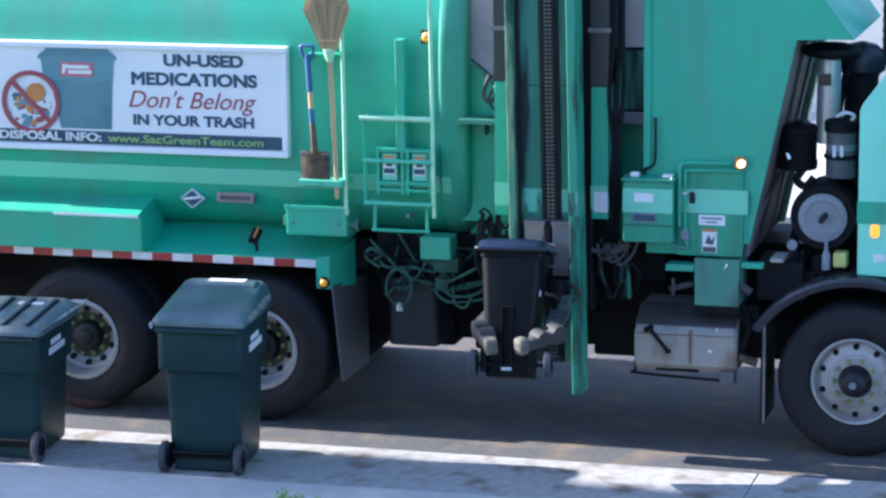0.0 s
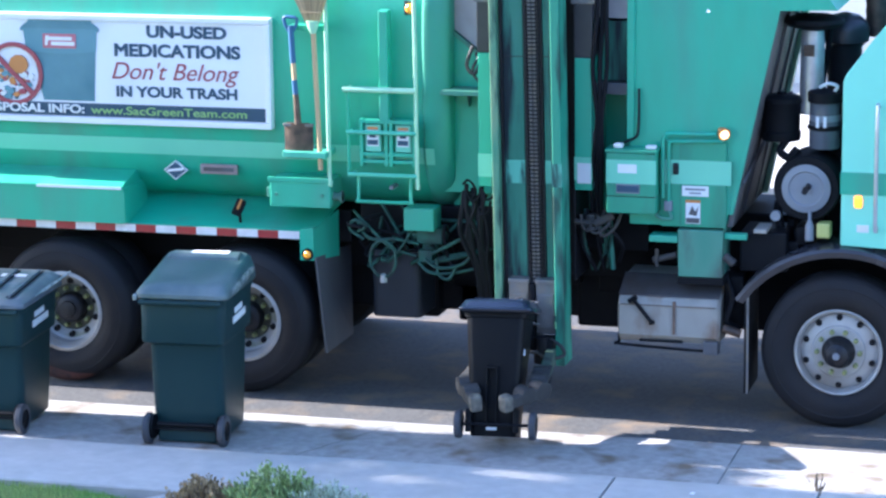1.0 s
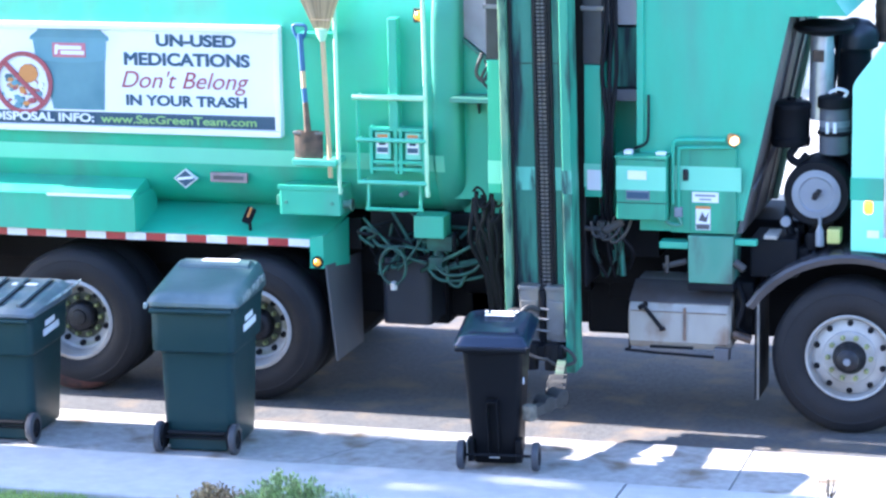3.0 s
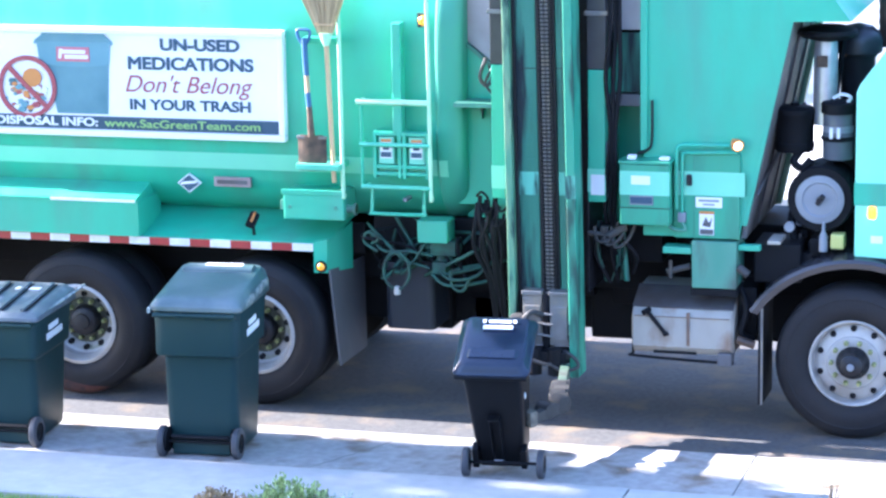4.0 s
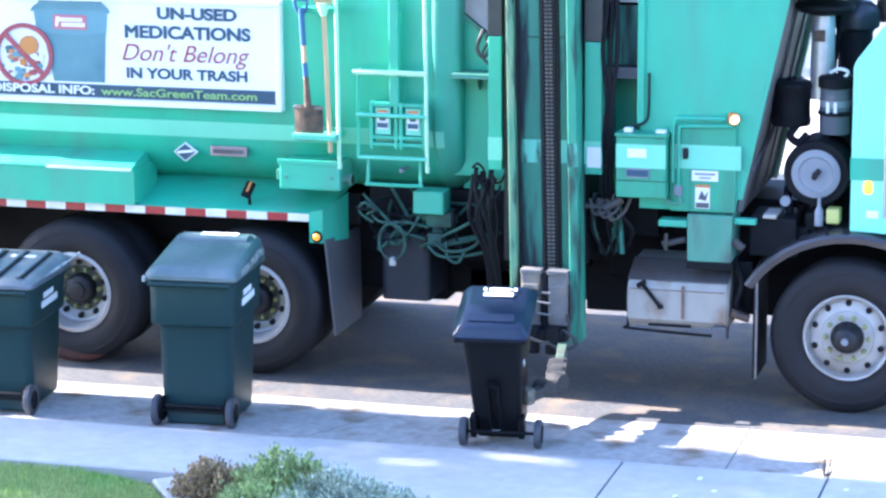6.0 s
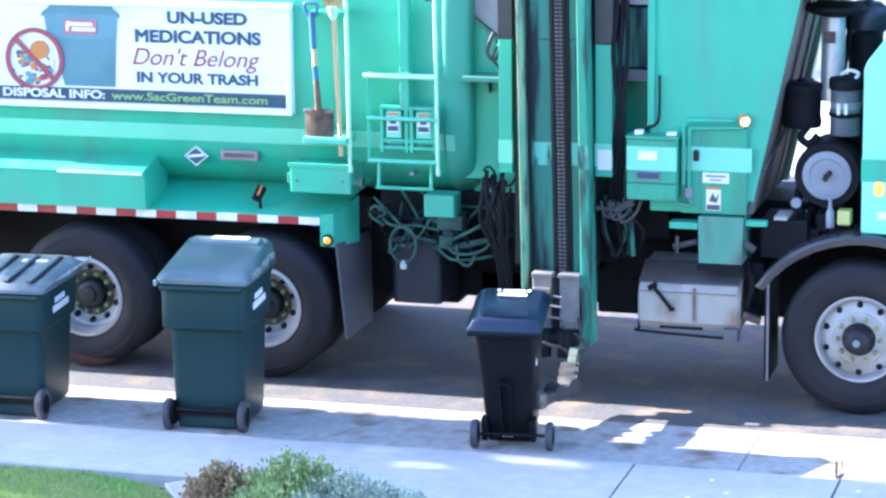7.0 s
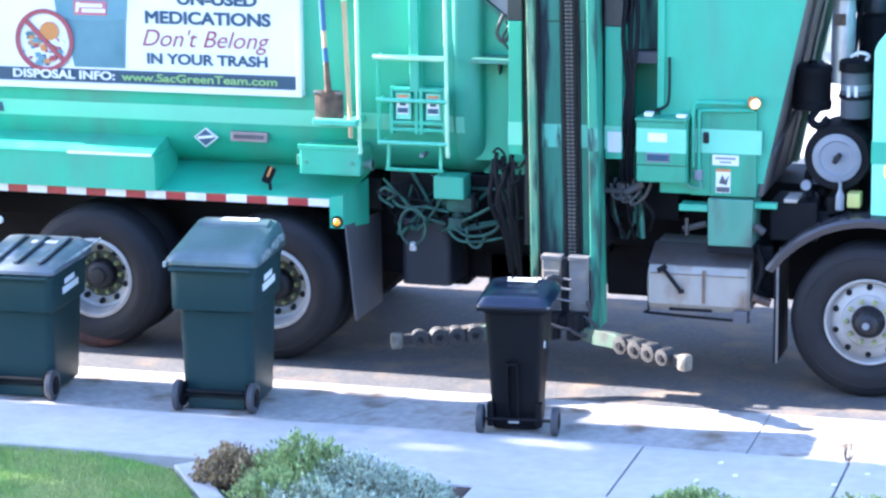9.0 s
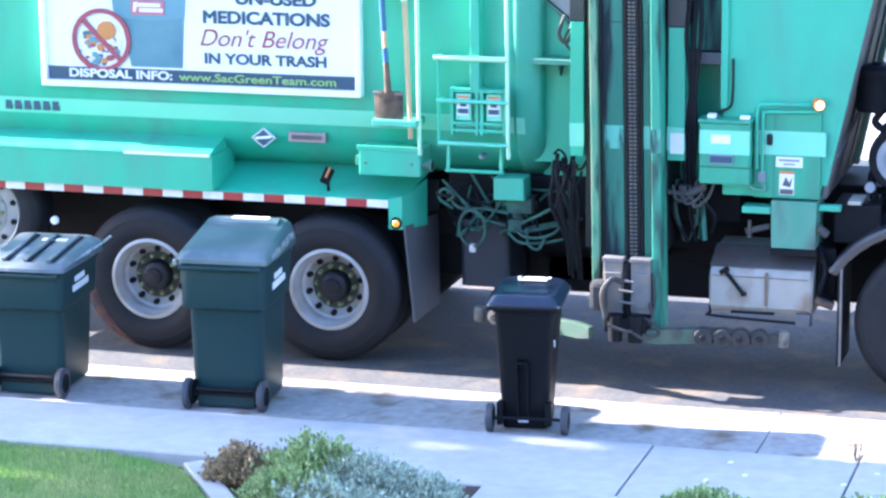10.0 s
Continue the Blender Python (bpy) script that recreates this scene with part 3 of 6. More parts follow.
    part("box_lid_lip", bm, GREEN, jb)
    for x in (-1.50, -1.16):
        part("box_bolt", lathe(B(), [(0.014, 0), (0.012, 0.012)], pose(x, -0.028, 1.475, 90), 10), GREEN_DUSTY, jb)
    part("box_hinge", box(B(), -1.575, -1.548, -0.02, 0.05, 1.45, 1.52, 0.006), GREEN_DUSTY, jb)
    bm = rod(B(), (-1.10, 0.05, 1.46), (-1.03, 0.05, 1.46), 0.03)
    rod(bm, (-1.045, 0.05, 1.46), (-1.03, 0.05, 1.46), 0.045)
    part("box_fitting", bm, GREEN_DUSTY, jb, smooth=True)
    # tool bracket on the tank
    bm = box(B(), -1.42, -1.10, -0.115, 0.12, 1.755, 1.80, 0.006)
    part("tool_bracket", bm, LIGHT_GREEN, tank)
    bm = box(B(), -1.37, -1.13, -0.03, 0.06, 2.64, 2.68, 0.006)
    part("upper_tool_bracket", bm, GREEN, tank)


def build_wheel(name, x, z, r, hub_out, y=0.02, clay=False):
    if hub_out:
        prof = [(0.300, 0.012), (0.292, 0.004), (0.280, 0.012), (0.272, 0.05), (0.262, 0.075), (0.225, 0.055), (0.222, 0.055)]
    else:
        prof = [(0.300, 0.014), (0.284, 0.006), (0.274, 0.006), (0.268, 0.016), (0.262, 0.05), (0.250, 0.062), (0.246, 0.085), (0.240, 0.128), (0.222, 0.140)]
    w = part(name, lathe(B(), prof, pose(0, 0, 0, -90), 48, caps=False), RIM, truck, "painted steel wheel with yellow nut caps", smooth=True)
    w.matrix_basis = pose(x, y, z)
    prof = [(0.225, 0.055), (0.185, 0.045), (0.175, 0.03), (0.09, 0.03)] if hub_out else [(0.223, 0.140), (0.180, 0.172), (0.172, 0.176)]
    part("wheel_disc", lathe(B(), prof, pose(0, 0, 0, -90), 48, caps=False), RIM if hub_out else RIM_GRIMY_SHADED, w, smooth=True)
    if not hub_out:
        part("hub_face", lathe(B(), [(0.174, 0.174), (0.168, 0.182), (0.09, 0.182)], pose(0, 0, 0, -90), 40, caps=False), HUB_FACE, w, "dark greenish hub face with the dish's shade in its colour", smooth=True)
    s = r / 0.525
    prof = [(0.298, 0.03), (0.31, 0.012), (0.36 * s, -0.012), (0.40 * s, -0.016), (0.44 * s, -0.010), (0.445 * s, -0.014), (0.49 * s, 0.0), (0.512 * s, 0.02), (0.525 * s, 0.05), (0.525 * s, 0.25), (0.51 * s, 0.285), (0.42 * s, 0.31), (0.298, 0.29)]
    bm = lathe(B(), prof, pose(0, 0, 0, -90), 64, caps=False)
    part("tyre", bm, RUBBER, w, "dusty black truck tyre", smooth=True)
    if clay:
        bm = B()
        n = 30
        rows = []
        for f in (0.0, 0.33, 0.67, 1.0):
            row = []
            for i in range(n + 1):
                a = radians(-168 + 105 * i / n)
                rr = (0.512 - f * (0.004 + 0.09 * math.sin(math.pi * i / n) ** 0.7)) * s
                h = np.interp(rr, [p[0] for p in prof[2:9]], [p[1] for p in prof[2:9]])
                row.append(bm.verts.new((rr * math.cos(a), float(h) - 0.004, rr * math.sin(a))))
            rows.append(row)
        for p, q in zip(rows, rows[1:]):
            for i in range(n):
                bm.faces.new((p[i], p[i + 1], q[i + 1], q[i]))
        part("clay_scuff", bm, CLAY, w, "reddish clay scuffed on the sidewall", smooth=True)
    bm = B()
    for i in range(10):
        a = 2 * math.pi * (i + 0.5) / 10
        # Vents are raised black discs: the holes' inner darkness put in as colour
        part("vent_disc", lathe(B(), [(0.023, -0.03), (0.021, 0.006 if hub_out else 0.016)], pose((0.234 if hub_out else 0.203) * math.cos(a), 0.056 if hub_out else 0.150, (0.234 if hub_out else 0.203) * math.sin(a), 90), 12), BLACK, w)
    nr = 0.145 if hub_out else 0.143
    for i in range(10):
        a = 2 * math.pi * i / 10
        part("nut_cap", lathe(B(), [(0.018, 0), (0.016, 0.034), (0.009, 0.044)], pose(nr * math.cos(a), 0.03 if hub_out else 0.180, nr * math.sin(a), 90), 8), NUT, w)
    if hub_out:
        bm = lathe(B(), [(0.115, 0.0), (0.105, 0.02), (0.085, 0.05), (0.078, 0.11), (0.06, 0.125), (0.02, 0.13)], pose(0, 0.03, 0, 90), 28)
        hb = part("hub_cap", bm, GREASE, w, smooth=True)
        bm = lathe(B(), [(0.026, 0.0), (0.022, 0.012)], pose(0, -0.10, 0, 90), 16)
        part("hub_plug", bm, GREY_FACE, w)
    else:
        bm = lathe(B(), [(0.116, 0.0), (0.112, 0.04), (0.104, 0.075), (0.092, 0.085), (0.06, 0.088), (0.055, 0.10), (0.02, 0.104)], pose(0, 0.180, 0, 90), 28)
        part("hub_cap", bm, GREASE, w, smooth=True)
    return w


def build_hopper():
    # body between tank and loader mast, and the tall hopper side
    bm = prism(B(), [(-0.32, 1.36), (1.10, 1.36), (1.10, 3.9), (-0.32, 3.9)], 0.42, 2.40)
    core = part("hopper_body", bm, GREEN, truck)
    bm = prism(B(), [(-0.40, 1.48), (0.04, 1.48), (0.04, 2.37), (-0.40, 2.72)], 0.28, 0.417, 0.004)
    part("side_plate", bm, GREEN, core)
    bm = prism(B(), [(-0.40, 2.735), (0.04, 2.385), (0.06, 2.385), (0.06, 3.9), (-0.40, 3.9)], 0.30, 0.417)
    part("hopper_lining", bm, RUSTY, core, "scraped grey hopper lining")
    part("plate_lip", prism(B(), [(-0.40, 2.70), (0.03, 2.355), (0.03, 2.385), (-0.40, 2.732)], 0.262, 0.279), GREEN_DUSTY, core)
    for x in (-0.17, -0.05):
        part("shelf_bracket", prism(B(), [(x, 2.20), (x + 0.03, 2.20), (x + 0.018, 2.10)], 0.22, 0.279), GREEN_WORN, core)
    bm = box(B(), -0.31, -0.01, 0.04, 0.285, 2.205, 2.235, 0.004)
    part("step_shelf", bm, GREEN_DUSTY, core)
    bm = hose(B(), [(-0.08, 0.08, 2.55), (-0.12, 0.06, 2.42), (-0.07, 0.05, 2.36), (-0.03, 0.07, 2.44), (-0.06, 0.08, 2.5)], 0.014, 7, 4)
    hose(bm, [(-0.02, 0.06, 2.5), (-0.08, 0.05, 2.38), (-0.03, 0.06, 2.30)], 0.01, 7, 4)
    part("hose_clump", bm, CLAMP, core, smooth=True)
    # hopper side panel with its overhang over the engine
    bm = prism(B(), [(1.03, 1.36), (1.69, 1.36), (2.01, 2.85), (2.43, 2.85), (2.12, 3.25), (1.95, 3.9), (1.03, 3.9)], 0.03, 1.45, 0.008)
    pan = part("hopper_panel", bm, GREEN, truck, "tall flat green hopper side")
    bm = prism(B(), [(1.70, 1.36), (1.735, 1.36), (2.045, 2.84), (2.012, 2.84)], 0.05, 1.42)
    part("hopper_front", bm, FRONT_STAIN, pan, "stained bare-metal hopper front")
    # Pale strip: light on the hopper's far front edge put in as colour
    part("lit_front_edge", prism(B(), [(1.737, 1.36), (1.772, 1.36), (2.082, 2.84), (2.047, 2.84)], 1.32, 1.42), PALE, pan, "flange edge coloured pale as if lit")
    part("front_flange", prism(B(), [(1.695, 1.45), (1.742, 1.45), (2.045, 2.845), (2.005, 2.845)], 0.032, 0.06), GREEN, pan)
    bm = rod(B(), (1.80, 0.06, 1.66), (1.94, 1.3, 2.1), 0.015)
    part("front_brace", bm, GREY_DIRTY, pan)
    for y in (0.45, 0.95):
        part("front_rib", prism(B(), [(1.736, 1.40), (1.752, 1.40), (2.062, 2.83), (2.046, 2.83)], y, y + 0.05), GREY_DIRTY, pan)
    bm = box(B(), 1.015, 1.065, 0.005, 0.05, 1.95, 3.9, 0.006)
    part("panel_flange", bm, GREEN, pan)
    bm = hose(B(), [(1.0, 0.0, 1.93), (1.08, -0.01, 1.97), (1.10, -0.01, 2.05), (1.10, -0.005, 2.3)], 0.010, 7, 4)
    part("black_hose", bm, GREASE, pan, smooth=True)
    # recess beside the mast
    # The recess plate takes the darker, blotched green
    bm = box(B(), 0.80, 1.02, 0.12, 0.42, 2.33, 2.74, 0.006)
    part("recess_plate", bm, GREEN_WORN, core, "recess plate in the darker streaked green")
    bm = box(B(), 0.78, 1.02, 0.08, 0.425, 2.24, 2.32, 0.006)
    part("recess_bar", bm, GREY_DIRTY, core)
    bm = box(B(), 0.80, 1.02, 0.10, 0.42, 2.76, 3.4, 0.006)
    part("recess_upper", bm, RUSTY, core)
    # pillars either side of the mast
    for x0, x1, zs in ((-0.02, 0.075, 2.52), (0.66, 0.78, 2.50)):
        bm = box(B(), x0, x1, -0.03, 0.42, 1.59, zs, 0.008)
        pl = part("pillar", bm, GREEN, core)
        bm = box(B(), x0 - 0.005, x1 + 0.005, -0.035, 0.419, zs + 0.002, 3.6, 0.008)
        part("pillar_sleeve", bm, SOOT, pl, "dark grey pillar sleeve")
        part("sleeve_cap", box(B(), x0 - 0.02, x1 + 0.02, -0.05, 0.10, 2.87, 2.90, 0.006), GUNMETAL, pl)
        bm = box(B(), x0 - 0.002, x1 + 0.002, -0.034, 0.0, 1.66, 1.82, 0)
        part("pillar_stripe", bm, MINT, pl)
        if x0 > 0.5:
            part("pillar_sticker", box(B(), x0 + 0.02, x1 - 0.005, -0.037, -0.03, 1.64, 1.78, 0), STICKER, pl, "worn white sticker")
    # Near-black fills: the shade in the gaps and recess put in as colour
    bm = B()
    for x0, x1 in ((0.085, 0.12), (0.645, 0.66)):
        part("dark_gap_fill", box(B(), x0, x1, 0.0, 0.42, 0.95, 3.7, 0.0), GREASE, core)
    box(bm, 0.12, 0.645, 0.16, 0.42, 0.95, 3.7, 0.0)
    part("mast_recess", bm, GREASE, core)
    for i, x in enumerate((0.805, 0.838, 0.868)):
        bm = hose(B(), [(x, 0.02, 3.5), (x + 0.01, -0.02 + 0.01 * (i % 2), 2.8), (x - 0.02 + 0.018 * i, -0.03, 2.45), (x + 0.012 - 0.015 * i, -0.035, 2.1), (x - 0.02, -0.02, 1.75), (x - 0.04, 0.05, 1.45), (x + 0.02, 0.1, 1.2 + 0.05 * i)], 0.016, 7, 5)
        part("black_hydraulic_hose", bm, BLACK, core, smooth=True)
    bm = box(B(), 0.775, 0.79, 0.0, 0.05, 1.62, 2.0, 0.004)
    part("torn_guard", bm, GREY_FACE, core)
    # control box
    bm = box(B(), 0.90, 1.24, -0.12, 0.05, 1.46, 1.875, 0.01)
    cb = part("control_box", bm, MUTED, truck, "green control box with mint band")
    bm = box(B(), 0.899, 1.241, -0.124, -0.1, 1.665, 1.83, 0.002)
    part("box_band", bm, MINT, cb)
    bm = box(B(), 0.89, 1.25, -0.13, 0.06, 1.878, 1.90, 0.006)
    part("box_cap", bm, MUTED, cb)
    bm = box(B(), 0.98, 1.11, -0.129, -0.12, 1.74, 1.80, 0)
    part("box_sticker", bm, STICKER, cb)
    bm = box(B(), 0.97, 1.13, -0.129, -0.12, 1.60, 1.665, 0)
    part("data_plate", bm, GREY_FACE, cb)
    bm = box(B(), 0.975, 1.125, -0.132, -0.12, 1.61, 1.655, 0)
    part("data_plate_bar", bm, NAVY, cb)
    bm = box(B(), 0.897, 1.243, -0.123, -0.05, 1.575, 1.58, 0)
    part("box_seam", bm, GREASE, cb)
    part("paper_bit", box(B(), 0.94, 1.0, -0.08, -0.02, 1.90, 1.93, 0.01), PAPER, cb, "bit of white litter on the cap")
    part("paper_bit", box(B(), 1.16, 1.23, -0.08, -0.02, 1.90, 1.922, 0.01), PAPER, cb, "bit of white litter on the cap")
    # access panel, lower panel, pipes, lamp
    bm = box(B(), 1.25, 1.70, 0.0, 0.028, 1.36, 1.955, 0.006)
    ap = part("access_panel", bm, MUTED, truck)
    bm = box(B(), 1.249, 1.735, -0.004, 0.0, 1.655, 1.82, 0.001)
    part("panel_stripe", bm, MINT, ap)
    bm = box(B(), 1.385, 1.39, -0.003, 0.001, 1.37, 1.94, 0)
    part("panel_seam", bm, GREEN_WORN, ap)
    bm = box(B(), 1.335, 1.375, -0.02, 0.01, 1.72, 1.80, 0.014)
    part("latch", bm, GREASE, ap, "black panel latch")
    bm = box(B(), 1.40, 1.58, -0.006, 0.005, 1.575, 1.645, 0)
    part("panel_sticker", bm, STICKER, ap)
    bm = box(B(), 1.42, 1.56, -0.009, 0.0, 1.615, 1.63, 0)
    box(bm, 1.45, 1.53, -0.009, 0.0, 1.59, 1.602, 0)
    part("sticker_bars", bm, GREY_FACE, ap)
    bm = box(B(), 1.425, 1.525, -0.006, 0.005, 1.385, 1.545, 0)
    part("hazard_sticker", bm, STICKER, ap)
    bm = prism(B(), [(1.445, 1.45), (1.50, 1.44), (1.515, 1.51), (1.49, 1.47), (1.47, 1.51)], -0.010, 0.0)
    prism(bm, [(1.43, 1.39), (1.52, 1.39), (1.52, 1.425), (1.43, 1.425)], -0.010, 0.0)
    part("hazard_print", bm, GREY_DIRTY, ap)
    bm = box(B(), 1.425, 1.525, -0.008, 0.0, 1.53, 1.548, 0)
    part("hazard_band", bm, ORANGE, ap)
    bm = hose(B(), [(1.27, -0.02, 1.56), (1.27, -0.02, 1.93), (1.285, -0.02, 1.985), (1.33, -0.02, 2.0), (1.63, -0.02, 2.005)], 0.013, 8, 4)
    part("conduit", bm, GREEN, ap, smooth=True)
    bm = hose(B(), [(1.31, -0.02, 1.50), (1.31, -0.02, 1.90), (1.33, -0.02, 1.945), (1.40, -0.02, 1.95), (1.68, -0.02, 1.96)], 0.010, 8, 4)
    part("conduit", bm, GREEN, ap, smooth=True)
    bm = box(B(), 1.28, 1.335, -0.03, 0.0, 1.47, 1.54, 0.008)
    part("conduit_box", bm, GREY_FACE, ap)
    bm = hose(B(), [(1.31, -0.02, 1.47), (1.33, -0.03, 1.42), (1.26, -0.03, 1.42), (1.22, -0.02, 1.44)], 0.012, 8, 4)
    part("cable_loop", bm, GREEN_DUSTY, ap, smooth=True)
    m, _ = aim((1.67, -0.0, 2.02), (1.74, -0.12, 1.985))
    bm = lathe(B(), [(0.018, -0.04), (0.034, 0.0), (0.044, 0.04), (0.042, 0.045)], m, 20)
    wl = part("work_lamp", bm, ORANGE, ap, "round lit work lamp", smooth=True)
    bm = lathe(B(), [(0.030, 0.046), (0.024, 0.054), (0.01, 0.057)], m, 20)
    part("lamp_lens", bm, LAMP_LIT, wl, smooth=True)
    bm = prism(B(), [(1.375, 1.345), (1.685, 1.345), (1.68, 1.02), (1.38, 1.02)], -0.03, 0.30, 0.008)
    lp = part("lower_guard", bm, GREEN_DUSTY, truck, "dusty worn green guard plate")
    bm = box(B(), 1.37, 1.69, -0.02, 0.25, 0.965, 1.015, 0.006)
    part("guard_lip", bm, BLACK, lp)
    part("guard_ledge", box(B(), 1.18, 1.375, -0.04, 0.1, 1.255, 1.30, 0.006), GREEN, lp)
    part("guard_ledge", box(B(), 1.69, 1.84, -0.0, 0.06, 1.285, 1.325, 0.006), GREEN, lp)
    bm = rod(B(), (1.20, -0.0, 1.12), (1.36, 0.02, 1.16), 0.022)
    rod(bm, (1.23, -0.02, 1.08), (1.23, -0.02, 1.2), 0.012)
    part("pipe_stub", bm, CLAMP, lp, smooth=True)
    part("pipe_stub", rod(B(), (1.69, 0.0, 1.17), (1.76, 0.0, 1.12), 0.03), CLAMP, lp, smooth=True)


def build_cab():
    bm = prism(B(), [(2.47, 1.27), (2.47, 2.38), (2.49, 2.43), (2.66, 2.66), (2.90, 2.95), (4.25, 2.95), (4.62, 1.95), (4.66, 1.05), (3.15, 1.05), (3.0, 1.27)], 0.02, 2.45, 0.015)
    cab = part("cab", bm, CAB_MINT, truck, "pale mint truck cab with green band")
    bm = box(B(), 2.466, 4.60, 0.012, 0.03, 1.625, 1.775, 0.002)
    part("cab_band", bm, GREEN, cab)
    bm = box(B(), 2.464, 2.468, 0.03, 2.44, 1.625, 1.775, 0)
    part("cab_band_back", bm, GREEN, cab)
    bm = prism(B(), [(3.0, 1.95), (3.05, 2.75), (4.05, 2.75), (4.35, 1.95)], 0.012, 0.03)
    part("cab_window", bm, SMOKED, cab)
    bm = box(B(), 2.56, 2.615, 0.0, 0.03, 1.535, 1.62, 0.02)
    part("cab_marker", bm, AMBER_LIT, cab, "lit amber marker lamp")
    bm = hose(B(), [(2.71, 0.02, 2.22), (2.71, -0.05, 2.18), (2.71, -0.05, 1.45), (2.71, 0.02, 1.41)], 0.014, 8, 4)
    part("grab_handle", bm, STEEL, cab, smooth=True)
    bm = box(B(), 2.58, 2.66, 0.014, 0.03, 1.37, 1.42, 0)
    part("cab_sticker", bm, STICKER, cab)
    bm = box(B(), 2.468, 2.472, 0.3, 2.2, 1.9, 2.3, 0)
    part("rear_window", bm, SMOKED, cab)
    # front fender arch with flap
    bm = B()
    sec = []
    for i in range(15):
        a = radians(152 - 124 * i / 14)
        rr = 0.80 - 0.05 * math.sin(math.pi * i / 14)
        cx, cz = 2.49 + rr * math.cos(a), 0.50 + rr * math.sin(a)
        nx, nz = math.cos(a), math.sin(a)
        sec.append([(cx + nx * o, y, cz + nz * o) for y, o in ((-0.03, -0.05), (-0.045, -0.01), (-0.03, 0.012), (0.02, 0.02), (0.45, 0.03), (0.45, 0.0), (0.0, -0.01), (-0.015, -0.05))])
    loft(bm, sec)
    ff = part("front_fender", bm, material("fender_plastic", (0.022, 0.023, 0.028), 0.24, second=(0.04, 0.04, 0.046), scale=6.0, dirt=(0.075, 0.075, 0.08), dirt_low=0.55), truck,
              "black plastic front fender", smooth=True)
    bm = box(B(), 1.835, 1.865, -0.02, 0.42, 0.22, 0.90, 0.004)
    fl = part("front_flap", bm, BLACK, ff, "black front mud flap")
    bm = box(B(), 1.852, 1.868, -0.03, -0.018, 0.22, 0.90, 0.002)
    part("flap_edge", bm, GUNMETAL, fl)


def build_engine_bay():
    bm = lathe(B(), [(0.128, 0.0), (0.135, 0.02), (0.135, 0.06), (0.128, 0.065), (0.13, 0.25), (0.138, 0.26), (0.138, 0.29), (0.12, 0.305), (0.03, 0.312), (0.03, 0.33)], pose(2.01, 0.38, 1.92), 32)
    ac = part("air_cleaner", bm, BLACK, truck, "dark cylindrical air cleaner", smooth=True)
    bm = lathe(B(), [(0.10, 0.0), (0.105, 0.02), (0.105, 0.14), (0.108, 0.15), (0.108, 0.18), (0.104, 0.19), (0.104, 0.32), (0.108, 0.33), (0.108, 0.37), (0.09, 0.39)], pose(2.31, 0.35, 1.88), 32)
    res = part("fluid_reservoir", bm, SMOKED, truck, "dark cylindrical fluid reservoir", smooth=True)
    bm = lathe(B(), [(0.1055, 0.0), (0.1055, 0.09)], pose(2.31, 0.35, 2.02), 32, caps=False)
    part("reservoir_label", bm, GREY_FACE, res)
    part("reservoir_collar", lathe(B(), [(0.106, 0.0), (0.118, 0.008), (0.118, 0.026), (0.106, 0.034)], pose(2.31, 0.35, 2.005), 32, caps=False), BLACK, res, smooth=True)
    part("reservoir_cap", lathe(B(), [(0.108, 0.0), (0.118, 0.006), (0.118, 0.07), (0.10, 0.085), (0.03, 0.095)], pose(2.31, 0.35, 2.19), 32), BLACK, res, smooth=True)
    # White strips stand in for highlights on the clear band
    for x in (2.265, 2.315):
        part("painted_highlight", box(B(), x, x + 0.022, 0.236, 0.25, 2.03, 2.105, 0.003), STICKER, res)
    bm = hose(B(), [(2.37, 0.3, 2.26), (2.40, 0.28, 2.31), (2.34, 0.27, 2.33), (2.28, 0.28, 2.30)], 0.012, 7, 4)
    part("reservoir_handle", bm, STICKER, res, smooth=True)
    bm = lathe(B(), [(0.085, 0), (0.08, 0.5), (0.072, 0.62)], pose(2.21, 0.42, 2.10), 28)
    pipe = part("intake_pipe", bm, STEEL, truck, "polished steel intake pipe", smooth=True)
    bm = lathe(B(), [(0.07, 0.0), (0.18, 0.03), (0.205, 0.055), (0.20, 0.08), (0.12, 0.105), (0.02, 0.115)], pose(2.22, 0.42, 2.67), 36)
    part("intake_cap", bm, BLACK, pipe, "black mushroom intake cap", smooth=True)
    bm = box(B(), 2.16, 2.235, 0.33, 0.345, 2.50, 2.58, 0.004)
    part("pipe_label", bm, BLADE, pipe)
    # round filter canister lying across
    bm = lathe(B(), [(0.215, 0.0), (0.225, -0.02), (0.225, -0.40), (0.20, -0.42)], pose(2.22, 0.15, 1.63, 90), 40)
    fc = part("filter_canister", bm, BLACK, truck, "black air filter canister with grey end", smooth=True)
    bm = lathe(B(), [(0.165, 0.0), (0.165, 0.012), (0.12, 0.018), (0.11, 0.008), (0.02, 0.008)], pose(2.22, 0.146, 1.63, 90), 40)
    part("end_cap", bm, GREY_FACE, fc, "grey metal end cap", smooth=True)
    bm = rod(B(), (2.205, 0.135, 1.60), (2.245, 0.11, 1.66), 0.018)
    rod(bm, (2.22, 0.14, 1.63), (2.22, 0.10, 1.63), 0.02)
    part("wing_nut", bm, GREASE, fc)
    # pre-cleaner and exhaust behind
    bm = lathe(B(), [(0.12, 0.0), (0.12, 0.52), (0.135, 0.54), (0.165, 0.56), (0.17, 0.64), (0.155, 0.69), (0.10, 0.74), (0.02, 0.76)], pose(2.36, 0.95, 1.97), 32)
    part("pre_cleaner", bm, SOOT, truck, "dark domed pre-cleaner", smooth=True)
    bm = B()
